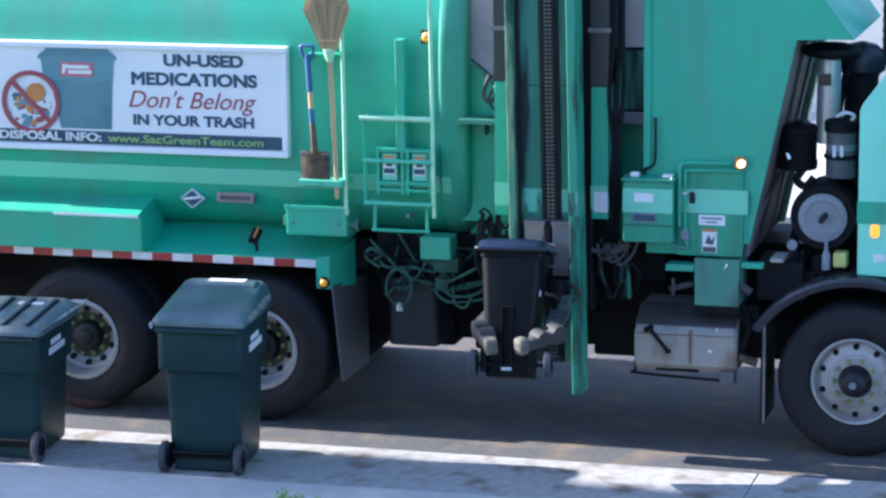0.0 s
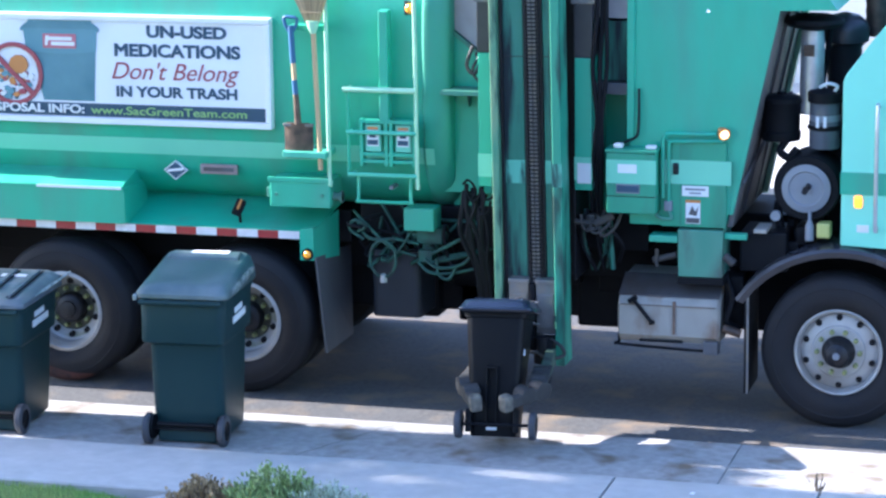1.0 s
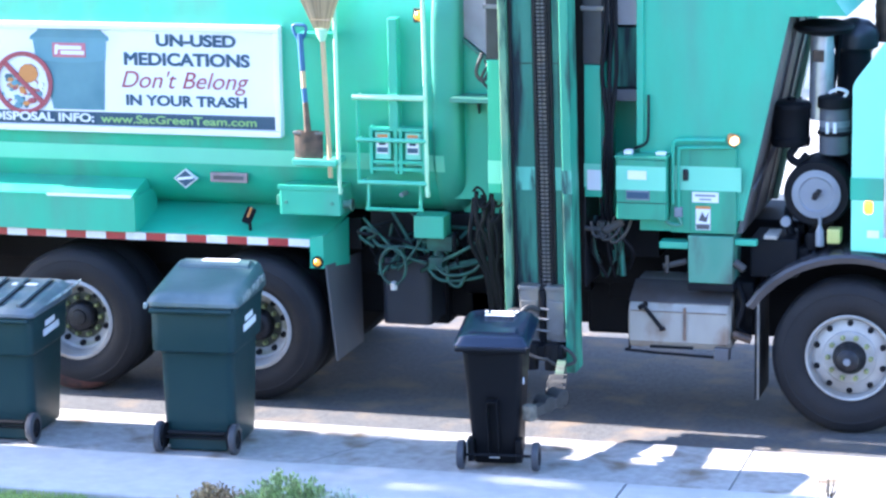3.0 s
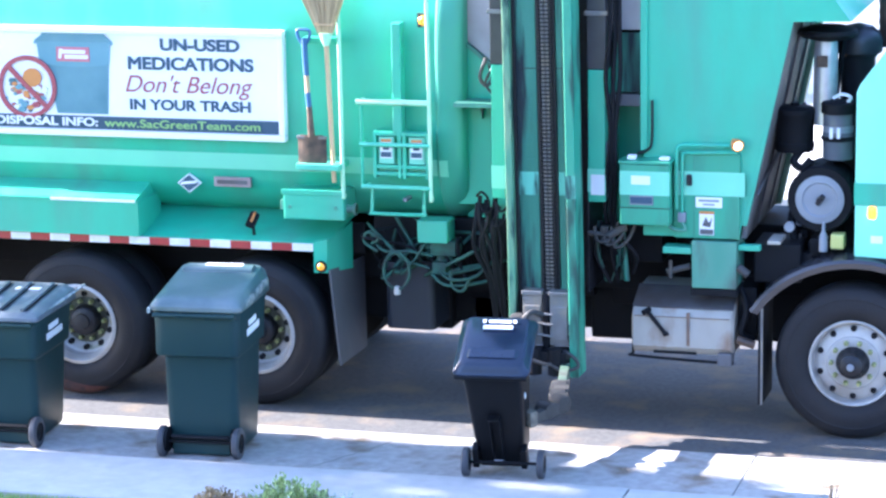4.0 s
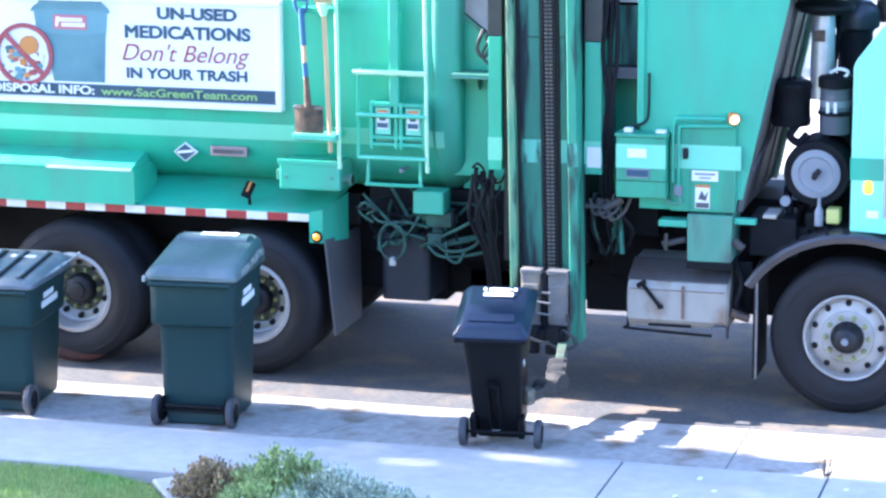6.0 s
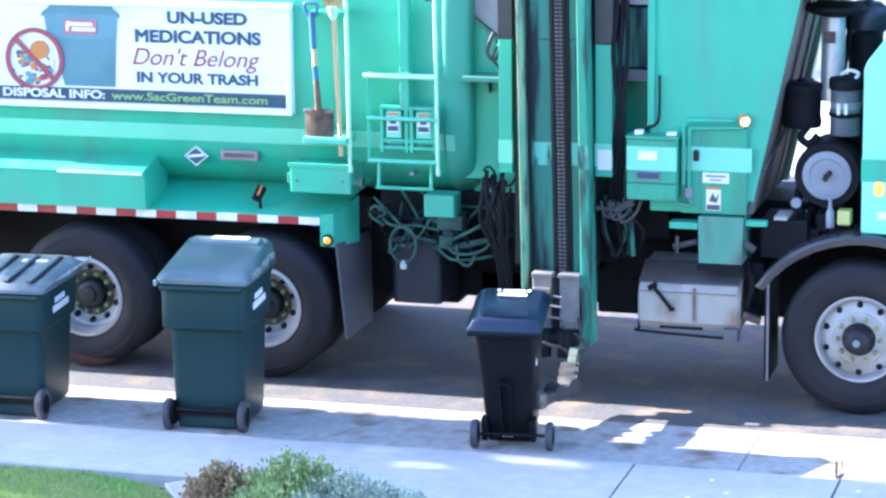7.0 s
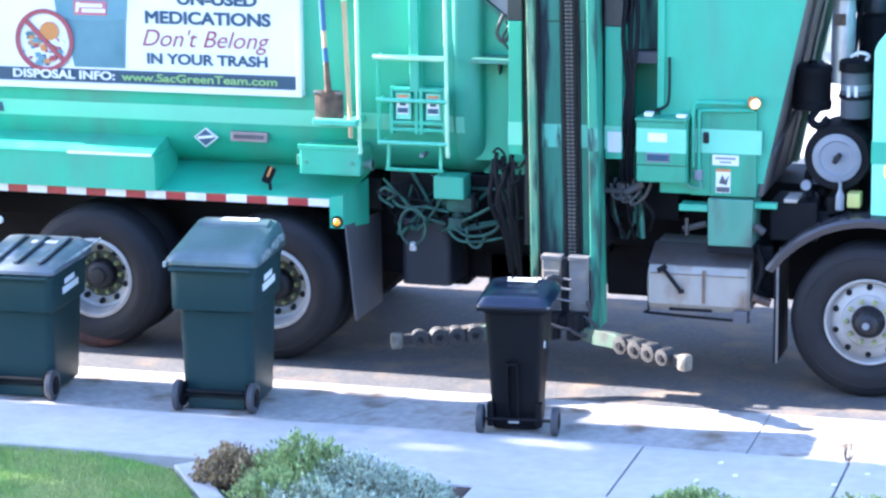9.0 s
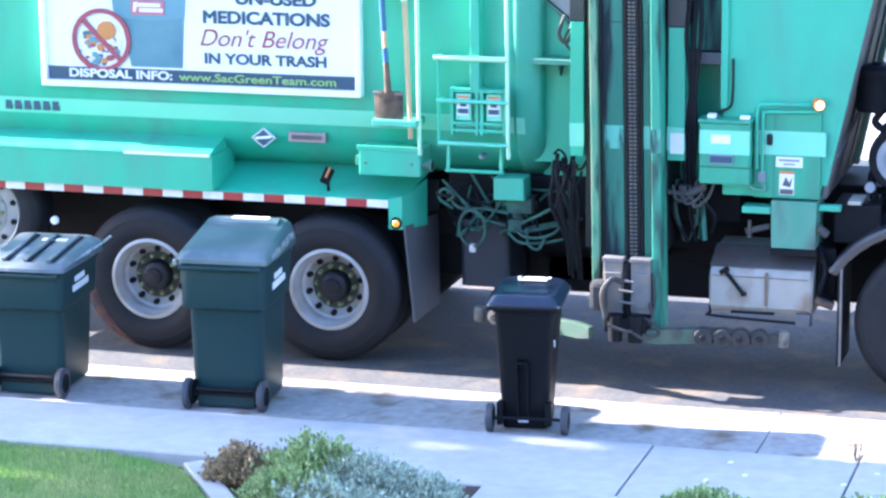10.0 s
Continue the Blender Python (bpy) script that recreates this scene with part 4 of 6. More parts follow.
    lathe(bm, [(0.075 + 0.006 * (k % 2), 0.035 * k) for k in range(34)], pose(2.56, 1.1, 2.55), 24)
    part("exhaust_pipe", bm, BLADE, truck, "rusty ribbed exhaust pipe", smooth=True)
    part("bay_strut", rod(B(), (2.12, 0.7, 1.3), (2.30, 0.7, 2.7), 0.02, seg=8), BLACK, truck, smooth=True)
    rng = random.Random(11)
    bm = B()
    hose(bm, [(2.06, 0.3, 1.93), (2.02, 0.28, 1.86), (2.08, 0.26, 1.82), (2.14, 0.28, 1.88)], 0.028, 8, 4)
    hose(bm, [(2.10, 0.5, 1.35), (2.02, 0.4, 1.50), (2.00, 0.35, 1.42), (2.05, 0.3, 1.25)], 0.03, 8, 4)
    for i in range(9):
        x, z = rng.uniform(2.02, 2.44), rng.uniform(1.18, 1.42)
        box(bm, x, x + rng.uniform(0.04, 0.12), 0.15 + rng.random() * 0.3, 0.6, z, z + rng.uniform(0.05, 0.14), 0.01)
    box(bm, 2.26, 2.47, 0.5, 1.9, 1.1, 2.0, 0.02)
    part("engine_block", bm, BLACK, truck, "dark greasy engine parts", smooth=True)
    bm = rod(B(), (2.02, 0.14, 1.44), (2.02, 0.10, 1.44), 0.035)
    part("pipe_clamp", bm, GREY_FACE, truck, smooth=True)
    bm = box(B(), 2.30, 2.39, 0.10, 0.22, 1.30, 1.40, 0.012)
    part("coolant_bottle", bm, FLUID, truck, "yellowish coolant bottle")
    bm = lathe(B(), [(0.03, 0), (0.03, 0.1), (0.012, 0.14), (0.012, 0.2)], pose(2.25, 0.12, 1.28), 14)
    part("grease_bottle", bm, GREY_FACE, truck, smooth=True)
    bm = box(B(), 1.88, 1.97, 0.05, 0.3, 1.325, 1.35, 0.006)
    part("bay_tray", bm, OFFWHITE, truck)
    bm = box(B(), 1.78, 2.1, 0.10, 0.5, 1.05, 1.32, 0.015)
    part("bay_bracket", bm, BLACK, truck)


def build_underbody():
    for y in (0.80, 1.55):
        bm = box(B(), -6.2, 4.4, y, y + 0.12, 0.80, 1.12, 0.01)
        part("chassis_rail", bm, BLACK, truck)
    for x in (-3.175, -1.80, 2.47):
        part("axle", rod(B(), (x, 0.19, 0.53), (x, 2.35, 0.53), 0.09), BLACK, truck, smooth=True)
    for x in (-3.175, -1.80):
        bm = lathe(B(), [(0.05, -0.22), (0.2, -0.1), (0.2, 0.1), (0.05, 0.22)], pose(x, 1.25, 0.55), 16)
        part("differential", bm, BLACK, truck, smooth=True)
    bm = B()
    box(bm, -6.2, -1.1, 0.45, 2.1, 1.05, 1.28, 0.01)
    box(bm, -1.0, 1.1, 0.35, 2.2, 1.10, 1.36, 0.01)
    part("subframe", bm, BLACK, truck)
    # Near-black boxes added so the underside reads dark; bottoms fit the camera's view
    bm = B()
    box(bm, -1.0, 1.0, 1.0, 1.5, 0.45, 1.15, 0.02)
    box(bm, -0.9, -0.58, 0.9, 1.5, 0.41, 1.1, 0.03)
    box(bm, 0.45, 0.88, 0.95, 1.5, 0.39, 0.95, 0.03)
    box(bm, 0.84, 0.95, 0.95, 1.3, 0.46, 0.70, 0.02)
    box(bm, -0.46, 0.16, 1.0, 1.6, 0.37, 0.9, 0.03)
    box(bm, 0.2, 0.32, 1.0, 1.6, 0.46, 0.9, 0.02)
    part("underbody_fill", bm, BLACK, truck, "near-black boxes added as the dark mass under the body")
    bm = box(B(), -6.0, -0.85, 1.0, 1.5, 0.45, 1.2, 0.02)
    part("rear_fill", bm, BLACK, truck)
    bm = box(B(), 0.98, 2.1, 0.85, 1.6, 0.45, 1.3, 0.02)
    part("sump_fill", bm, BLACK, truck)
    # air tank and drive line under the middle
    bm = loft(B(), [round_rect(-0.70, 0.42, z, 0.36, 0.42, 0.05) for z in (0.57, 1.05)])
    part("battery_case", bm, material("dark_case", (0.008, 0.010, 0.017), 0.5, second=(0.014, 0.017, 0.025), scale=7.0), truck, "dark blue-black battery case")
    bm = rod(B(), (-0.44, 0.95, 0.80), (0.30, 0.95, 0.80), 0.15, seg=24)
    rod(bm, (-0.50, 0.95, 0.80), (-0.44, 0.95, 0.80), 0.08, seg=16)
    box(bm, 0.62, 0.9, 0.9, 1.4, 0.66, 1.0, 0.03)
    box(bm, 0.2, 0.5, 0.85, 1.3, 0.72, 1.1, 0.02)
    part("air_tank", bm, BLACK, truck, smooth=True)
    # hydraulic valve block and its green hoses
    bm = B()
    box(bm, -0.59, -0.37, 0.05, 0.25, 1.235, 1.395, 0.012)
    vb = part("valve_cover", bm, RIM_GREEN, truck, "small green valve cover")
    bm = B()
    box(bm, -0.52, -0.33, 0.12, 0.3, 1.13, 1.24, 0.015)
    rod(bm, (-0.45, 0.18, 1.24), (-0.45, 0.18, 1.02), 0.04)
    rod(bm, (-0.55, 0.16, 1.19), (-0.30, 0.16, 1.19), 0.03)
    box(bm, -0.50, -0.40, 0.10, 0.25, 1.0, 1.09, 0.012)
    part("valve_block", bm, HOSE_GREEN, truck, "painted hydraulic valve block", smooth=True)
    runs = [[(-1.0, 0.2, 1.33), (-0.85, 0.12, 1.22), (-0.70, 0.1, 1.10), (-0.52, 0.12, 1.04)],
            [(-0.98, 0.18, 1.28), (-0.86, 0.10, 1.16), (-0.66, 0.1, 1.16), (-0.5, 0.12, 1.13)],
            [(-0.45, 0.1, 1.03), (-0.36, 0.06, 0.98), (-0.22, 0.06, 0.99), (-0.12, 0.08, 1.06), (-0.09, 0.08, 1.25), (-0.1, 0.1, 1.42)],
            [(-0.50, 0.1, 1.0), (-0.40, 0.06, 0.94), (-0.25, 0.08, 0.94), (-0.10, 0.1, 0.97)],
            [(-0.36, 0.08, 1.04), (-0.34, 0.06, 0.93), (-0.27, 0.06, 0.90), (-0.22, 0.07, 0.98)],
            [(-0.95, 0.12, 1.2), (-0.88, 0.08, 1.25), (-0.96, 0.08, 1.29), (-1.0, 0.1, 1.22), (-0.9, 0.1, 1.15)]]
    # These hoses take the green with shade in its colour
    loop = [(-0.74 + 0.095 * math.cos(a), 0.03, 1.03 + 0.13 * math.sin(a)) for a in np.linspace(0.2, 6.6, 14)]
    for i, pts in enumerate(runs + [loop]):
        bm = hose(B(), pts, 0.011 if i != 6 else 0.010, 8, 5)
        part("hydraulic_hose", bm, HOSE_GREEN, truck, "green hydraulic hose darkened as in shade", smooth=True)
    rng = random.Random(3)
    for i in range(9):
        x = -0.15 + 0.02 * i
        top = 1.50 + 0.14 * rng.random()
        pts = [(x, 0.06, top), (x + 0.05 * rng.uniform(-1, 1), -0.01, top - 0.12), (x + 0.05 * rng.uniform(-1, 1), 0.0, 1.24), (-0.07 + 0.012 * i, 0.05, 1.0), (-0.05 + 0.010 * i, 0.12, 0.78 - 0.1 * rng.random())]
        part("hanging_black_hose", hose(B(), pts, rng.choice((0.009, 0.012, 0.016)), 7, 4), BLACK, truck, "hanging black hydraulic hose", smooth=True)
    for i in range(5):
        a = rng.uniform(0, 6.28)
        x, z = -0.10 + 0.035 * i, 1.50 + rng.uniform(-0.08, 0.08)
        pts = [(x + 0.05 * math.cos(a + k), -0.01 + 0.02 * math.sin(2 * k), z + 0.07 * math.sin(a + k)) for k in (0, 1, 2, 3, 4)]
        part("hose_coil", hose(B(), pts, 0.009, 6, 4), BLACK, truck, smooth=True)
    rng = random.Random(27)
    for i in range(12):
        x = rng.uniform(-1.0, -0.25)
        pts = [(x, 0.3, rng.uniform(1.25, 1.4))]
        for k in range(3):
            pts.append((x + rng.uniform(-0.22, 0.3), rng.uniform(0.08, 0.3), rng.uniform(0.92, 1.3)))
        pts.append((pts[-1][0] + rng.uniform(-0.1, 0.15), 0.4, rng.uniform(0.95, 1.2)))
        part("dark_hose", hose(B(), pts, rng.choice((0.008, 0.010, 0.013)), 7, 5), rng.choice((HOSE_GREEN, HOSE_GREEN, BLACK)), truck, smooth=True)
    for i, x in enumerate((0.70, 0.76, 0.82)):
        part("hose_bend", hose(B(), [(x, -0.02, 1.42), (x + 0.03, -0.04, 1.32 - 0.02 * i), (x + 0.12, -0.03, 1.34), (x + 0.16, 0.02, 1.45)], 0.011, 7, 4), CLAMP, truck, "worn hose bend", smooth=True)
    part("pipe_fitting", rod(B(), (0.66, -0.02, 1.37), (0.80, -0.02, 1.36), 0.02), CLAMP, truck, "worn steel pipe fitting", smooth=True)
    part("pipe_fitting", rod(B(), (0.80, -0.03, 1.36), (0.92, 0.0, 1.42), 0.028), CLAMP, truck, "worn steel pipe fitting", smooth=True)
    part("clamp_block", box(B(), 0.74, 0.80, -0.03, 0.05, 1.30, 1.42, 0.01), CLAMP, truck)
    rng = random.Random(44)
    for i in range(7):
        x = rng.uniform(0.70, 0.98)
        pts = [(x, 0.08, 1.44), (x + rng.uniform(-0.04, 0.05), 0.05, 1.33), (x + rng.uniform(-0.06, 0.06), 0.08, 1.2), (x + rng.uniform(-0.05, 0.05), 0.14, rng.uniform(0.98, 1.1))]
        part("dark_hose", hose(B(), pts, rng.choice((0.008, 0.011, 0.014)), 7, 4), rng.choice((HOSE_GREEN, BLACK)), truck, smooth=True)
    bm = rod(B(), (0.87, 0.1, 1.4), (0.90, 0.1, 1.02), 0.02)
    rod(bm, (0.83, 0.12, 1.4), (0.84, 0.12, 1.12), 0.016)
    part("hanging_hose", bm, GREEN_WORN, truck, smooth=True)
    bm = lathe(B(), [(0.025, 0), (0.025, 0.05), (0.012, 0.06)], pose(-0.74, 0.04, 0.86), 12)
    part("drain_fitting", bm, STEEL, truck, smooth=True)
    # white tank box with latch and step
    bm = B()
    sec = []
    for x, e in ((0.945, 0.03), (0.96, 0.0), (1.64, 0.0), (1.66, 0.02)):
        sec.append([(x, y, z) for y, z in ((0.02 + e, 0.585 + e), (0.06 + e, 0.535 + e), (0.55, 0.53 + e), (0.55, 0.96 - e), (0.28, 0.95 - e), (0.05 + e, 0.845 - e), (0.02 + e, 0.80 - e))])
    loft(bm, sec)
    wt = part("tool_tank", bm, OFFWHITE, truck, "stained off-white steel tank box", smooth=False)
    bm = B()
    for i in range(1):
        vs = [bm.verts.new(p) for p in ((0.95, 0.055, 0.852), (1.65, 0.055, 0.852), (1.65, 0.29, 0.956), (0.95, 0.29, 0.956))]
        bm.faces.new(vs)
    r = bmesh.ops.extrude_face_region(bm, geom=bm.faces[:])
    for v in [g for g in r["geom"] if isinstance(g, bmesh.types.BMVert)]:
        v.co.z += 0.008
    part("tank_lid", bm, GREY_DIRTY, wt)
    bm = rod(B(), (1.06, -0.0, 0.84), (1.19, -0.0, 0.68), 0.014)
    rod(bm, (1.03, 0.0, 0.82), (1.085, 0.0, 0.855), 0.018)
    rod(bm, (1.175, 0.0, 0.675), (1.21, 0.0, 0.685), 0.014)
    part("latch_bar", bm, BLACK, wt, "black T-shaped latch")
    bm = box(B(), 1.335, 1.355, 0.008, 0.03, 0.60, 0.83, 0.002)
    box(bm, 0.97, 1.63, 0.012, 0.03, 0.795, 0.80, 0)
    part("tank_strap", bm, material("rust_streak", (0.20, 0.13, 0.09), 0.8, second=(0.12, 0.085, 0.065), scale=18.0, amount=1.2), wt, "rusted tank strap")
    bm = B()
    box(bm, 1.10, 1.40, 0.03, 0.08, 0.535, 0.552, 0.003)
    hose(bm, [(0.95, 0.08, 0.60), (0.95, 0.08, 0.52), (0.97, 0.07, 0.50), (1.60, 0.06, 0.48), (1.62, 0.05, 0.5), (1.62, 0.1, 0.56)], 0.010, 7, 3)
    part("step_bar", bm, BLACK, wt, smooth=True)
    bm = box(B(), 1.55, 1.65, -0.0, 0.12, 0.47, 0.56, 0.01)
    part("step_foot", bm, GREY_DIRTY, wt)
    bm = B()
    hose(bm, [(1.68, 0.15, 1.0), (1.74, 0.1, 0.85), (1.70, 0.08, 0.70), (1.78, 0.12, 0.64)], 0.022, 8, 4)
    box(bm, 1.67, 1.80, 0.15, 0.5, 0.66, 1.0, 0.02)
    part("axle_bracket", bm, BLACK, truck, smooth=True)
    bm = rod(B(), (1.68, 0.03, 0.66), (1.80, 0.05, 0.62), 0.03)
    part("coupling", bm, BLADE, truck, smooth=True)


tank = build_tank()
build_sign()
build_fenders(tank)
WHEELS = [build_wheel("wheel", -3.175, 0.53, 0.53, False, y=-0.01, clay=True), build_wheel("wheel", -1.80, 0.53, 0.53, False, y=-0.01),
          build_wheel("wheel", 2.47, 0.53, 0.53, True)]


def build_inner_wheel(name, x, y, label):
    """A wheel seen only from behind, in the dark under the truck."""
    bm = lathe(B(), [(0.30, 0.0), (0.36, -0.012), (0.50, 0.0), (0.53, 0.05), (0.53, 0.22), (0.50, 0.27), (0.36, 0.28), (0.30, 0.27)], pose(0, 0, 0, -90), 40, caps=False)
    w = part(name, bm, RUBBER, truck, label, smooth=True)
    w.matrix_basis = pose(x, y, 0.53)
    bm = lathe(B(), [(0.30, 0.10), (0.20, 0.14), (0.02, 0.16)], pose(0, 0, 0, -90), 28)
    part("wheel_disc", bm, GREY_DIRTY, w, smooth=True)
    return w


WHEELS += [build_inner_wheel("inner_wheel", x, y, "dark inner truck tyre") for x, y in ((-3.175, 0.34), (-1.80, 0.34), (-3.175, 1.78), (-1.80, 1.78))]
WHEELS += [build_inner_wheel("far_wheel", x, 2.13, "dark truck tyre on the far side") for x in (-3.175, -1.80, 2.47)]
lift_wheel = build_wheel("lift_axle_wheel", -4.55, 0.93, 0.46, True, y=0.12)
bm = lathe(B(), [(0.03, 0), (0.03, 0.02), (0.015, 0.03)], pose(-3.93, 0.05, 0.92, 90), 14)
part("reflector", bm, STICKER, truck)
build_hopper()
build_cab()
build_engine_bay()
build_underbody()


# ---- loader mast, carriage and gripper arms on the truck ----
STRIPE_WORN = material("worn_mint", (0.16, 0.50, 0.36), 0.5, second=(0.10, 0.38, 0.27), scale=6.0, dirt=(0.02, 0.06, 0.05), dirt_scale=9.0, dirt_low=0.5, dirt_high=0.62, streak=4.0)


def build_mast():
    bm = box(B(), 0.235, 0.61, -0.055, 0.0, 0.62, 3.7, 0.003)
    mast = part("loader_mast", bm, GREEN_WORN, truck, "worn green loader mast with greasy chain")
    for x0, x1 in ((0.235, 0.395), (0.532, 0.61)):
        part("face_plate", box(B(), x0, x1, -0.075, -0.056, 0.62, 3.7, 0.003), GREEN_WORN, mast)
    bm = box(B(), 0.185, 0.235, -0.17, 0.02, 0.62, 3.7, 0.006)
    part("mast_post", bm, YELLOW_PATCHED, mast, "green mast post with pale yellowish patches")
    # Black strips stand for the shaded gaps between post and channel
    bm = box(B(), 0.238, 0.256, -0.11, -0.076, 0.65, 3.7, 0.003)
    part("dark_gap_line", bm, GREASE, mast)
    bm = box(B(), 0.585, 0.605, -0.11, -0.076, 0.65, 3.7, 0.003)
    part("dark_gap_line", bm, GREASE, mast)
    bm = box(B(), 0.61, 0.675, -0.20, 0.02, 0.42, 3.7, 0.008)
    part("mast_post", bm, material("post_green", (0.026, 0.25, 0.15), 0.45, second=(0.06, 0.27, 0.17), scale=6.0, dirt=(0.02, 0.07, 0.05), dirt_scale=7.0, dirt_low=0.5, dirt_high=0.62, streak=5.0), mast)
    bm = box(B(), 0.40, 0.528, -0.085, -0.0555, 0.62, 3.7, 0)
    part("chain_bed", bm, GREASE, mast)
    bm = B()
    z, i = 0.66, 0
    while z < 3.6:
        for x in (0.436, 0.466):
            box(bm, x + 0.002, x + 0.022, -0.108, -0.084, z, z + 0.010, 0.0, mat=1)
        box(bm, 0.418, 0.424, -0.11, -0.088, z - 0.006, z + 0.015, 0)
        box(bm, 0.502, 0.508, -0.11, -0.088, z - 0.006, z + 0.015, 0)
        z += 0.027
        i += 1
    part("lift_chain", bm, [GREASE, GUNMETAL], mast, "greased steel lift chain")
    for x0, x1 in ((0.256, 0.394), (0.534, 0.585)):
        part("mast_stripe", box(B(), x0, x1, -0.079, -0.0755, 1.66, 1.82, 0), STRIPE_WORN, mast)
    part("post_stripe", box(B(), 0.609, 0.676, -0.203, -0.18, 1.66, 1.82, 0), STRIPE_WORN, mast)
    for x0, x1 in ((0.24, 0.394), (0.534, 0.606)):
        part("mast_seam", box(B(), x0, x1, -0.08, -0.0755, 2.525, 2.53, 0), GREASE, mast)
    return mast


def build_carriage():
    """Local z = 0 is the carriage's upper edge, y = 0 its outer face."""
    bm = B()
    for x0 in (-0.165, 0.025):
        box(bm, x0, x0 + 0.14, 0.0, 0.10, -0.38, -0.02, 0.012)
        box(bm, x0 - 0.004, x0 + 0.144, -0.012, 0.10, -0.03, 0.0, 0.006)
        box(bm, x0 + 0.012, x0 + 0.128, -0.012, 0.0, -0.34, -0.10, 0.006)
    box(bm, -0.03, 0.03, 0.04, 0.12, -0.42, -0.03, 0.004)
    car = part("gripper_carriage", bm, GUNMETAL, truck, "grey steel gripper carriage")
    bm = B()
    box(bm, -0.02, 0.02, -0.01, 0.05, -0.40, -0.03, 0.004)
    box(bm, -0.14, 0.16, -0.10, 0.08, -0.50, -0.40, 0.015)
    rod(bm, (-0.06, -0.08, -0.56), (-0.06, -0.08, -0.38), 0.05)
    rod(bm, (0.08, -0.08, -0.56), (0.08, -0.08, -0.38), 0.05)
    part("yoke", bm, BLACK, car, "black pivot yoke", smooth=True)
    for z in (-0.15, -0.22, -0.30):
        part("link_pin", rod(B(), (-0.05, -0.02, z), (0.05, -0.02, z - 0.01), 0.009), GUNMETAL, car, smooth=True)
    for r, pts in ((0.020, [(-0.02, -0.03, -0.16), (-0.08, -0.10, -0.13), (-0.14, -0.12, -0.22), (-0.12, -0.10, -0.40)]),
                   (0.012, [(0.16, 0.0, -0.30), (0.18, -0.02, -0.42), (0.06, -0.12, -0.48), (-0.10, -0.14, -0.44)]),
                   (0.012, [(0.14, -0.05, -0.40), (0.22, -0.08, -0.44), (0.24, -0.08, -0.50), (0.14, -0.12, -0.52), (0.05, -0.12, -0.47)]),
                   (0.010, [(0.17, 0.03, -0.10), (0.19, 0.02, -0.30), (0.17, -0.03, -0.45)])):
        part("carriage_hose", hose(B(), pts, r, 8, 5), CLAMP, car, smooth=True)
    bm = box(B(), -0.24, -0.13, -0.10, 0.06, -0.36, -0.16, 0.03)
    part("cylinder_guard", bm, CLAMP, car)
    return car


def build_arm(side):
    """A gripper arm that points along side * x from its pivot."""
    s = side
    bm = B()
    out = [(0.0, -0.05), (0.10, -0.06), (0.32, -0.05), (0.37, -0.03), (0.37, 0.035), (0.31, 0.05), (0.12, 0.045), (0.0, 0.03)]
    prism(bm, [(s * x, z) for x, z in out], -0.03, 0.03, 0.008)
    arm = part("gripper_arm", bm, ARM_GREEN, truck, "dusty green gripper arm with rollers")
    bm = B()
    prism(bm, [(s * x, z) for x, z in ((0.34, 0.035), (0.66, 0.03), (0.66, 0.045), (0.34, 0.05))], -0.05, 0.05)
    prism(bm, [(s * x, z) for x, z in ((0.34, -0.045), (0.66, -0.05), (0.66, -0.035), (0.34, -0.03))], -0.05, 0.05)
    part("link_plate", bm, CLAMP, arm)
    for x in (0.39, 0.52):
        bm = lathe(B(), [(0.03, -0.055), (0.061, -0.05), (0.065, 0.0), (0.061, 0.05), (0.03, 0.055)], pose(s * x, -0.02, 0, 90), 18)
        lathe(bm, [(0.025, 0.055), (0.022, 0.065)], pose(s * x, -0.02, 0, 90), 10, mat=1)
        part("arm_roller", bm, [ROLLER, GREASE], arm, smooth=True)
    bm = B()
    prism(bm, [(s * x, z) for x, z in ((0.0, 0.03), (0.27, 0.025), (0.29, 0.0), (0.27, -0.045), (0.0, -0.045))], -0.025, 0.03, 0.006)
    fin = part("gripper_finger", bm, CLAMP, arm, "steel gripper finger with worn rollers")
    for x, r in ((-0.02, 0.062), (0.11, 0.056)):
        lathe(bmr := B(), [(r * 0.5, -0.055), (r, -0.05), (r * 1.04, 0.0), (r, 0.05), (r * 0.5, 0.055)], pose(s * x, -0.02, 0, 90), 18)
        lathe(bmr, [(0.024, 0.055), (0.02, 0.065)], pose(s * x, -0.02, 0, 90), 10, mat=1)
        part("finger_roller", bmr, [ROLLER, GREASE], fin, smooth=True)
    bm = box(B(), min(s * 0.23, s * 0.31), max(s * 0.23, s * 0.31), -0.05, 0.035, -0.065, 0.05, 0.028)
    part("finger_tip", bm, TIP, fin)
    return arm, fin


mast = build_mast()
carriage = build_carriage()
arm_r, finger_r = build_arm(1)
arm_l, finger_l = build_arm(-1)


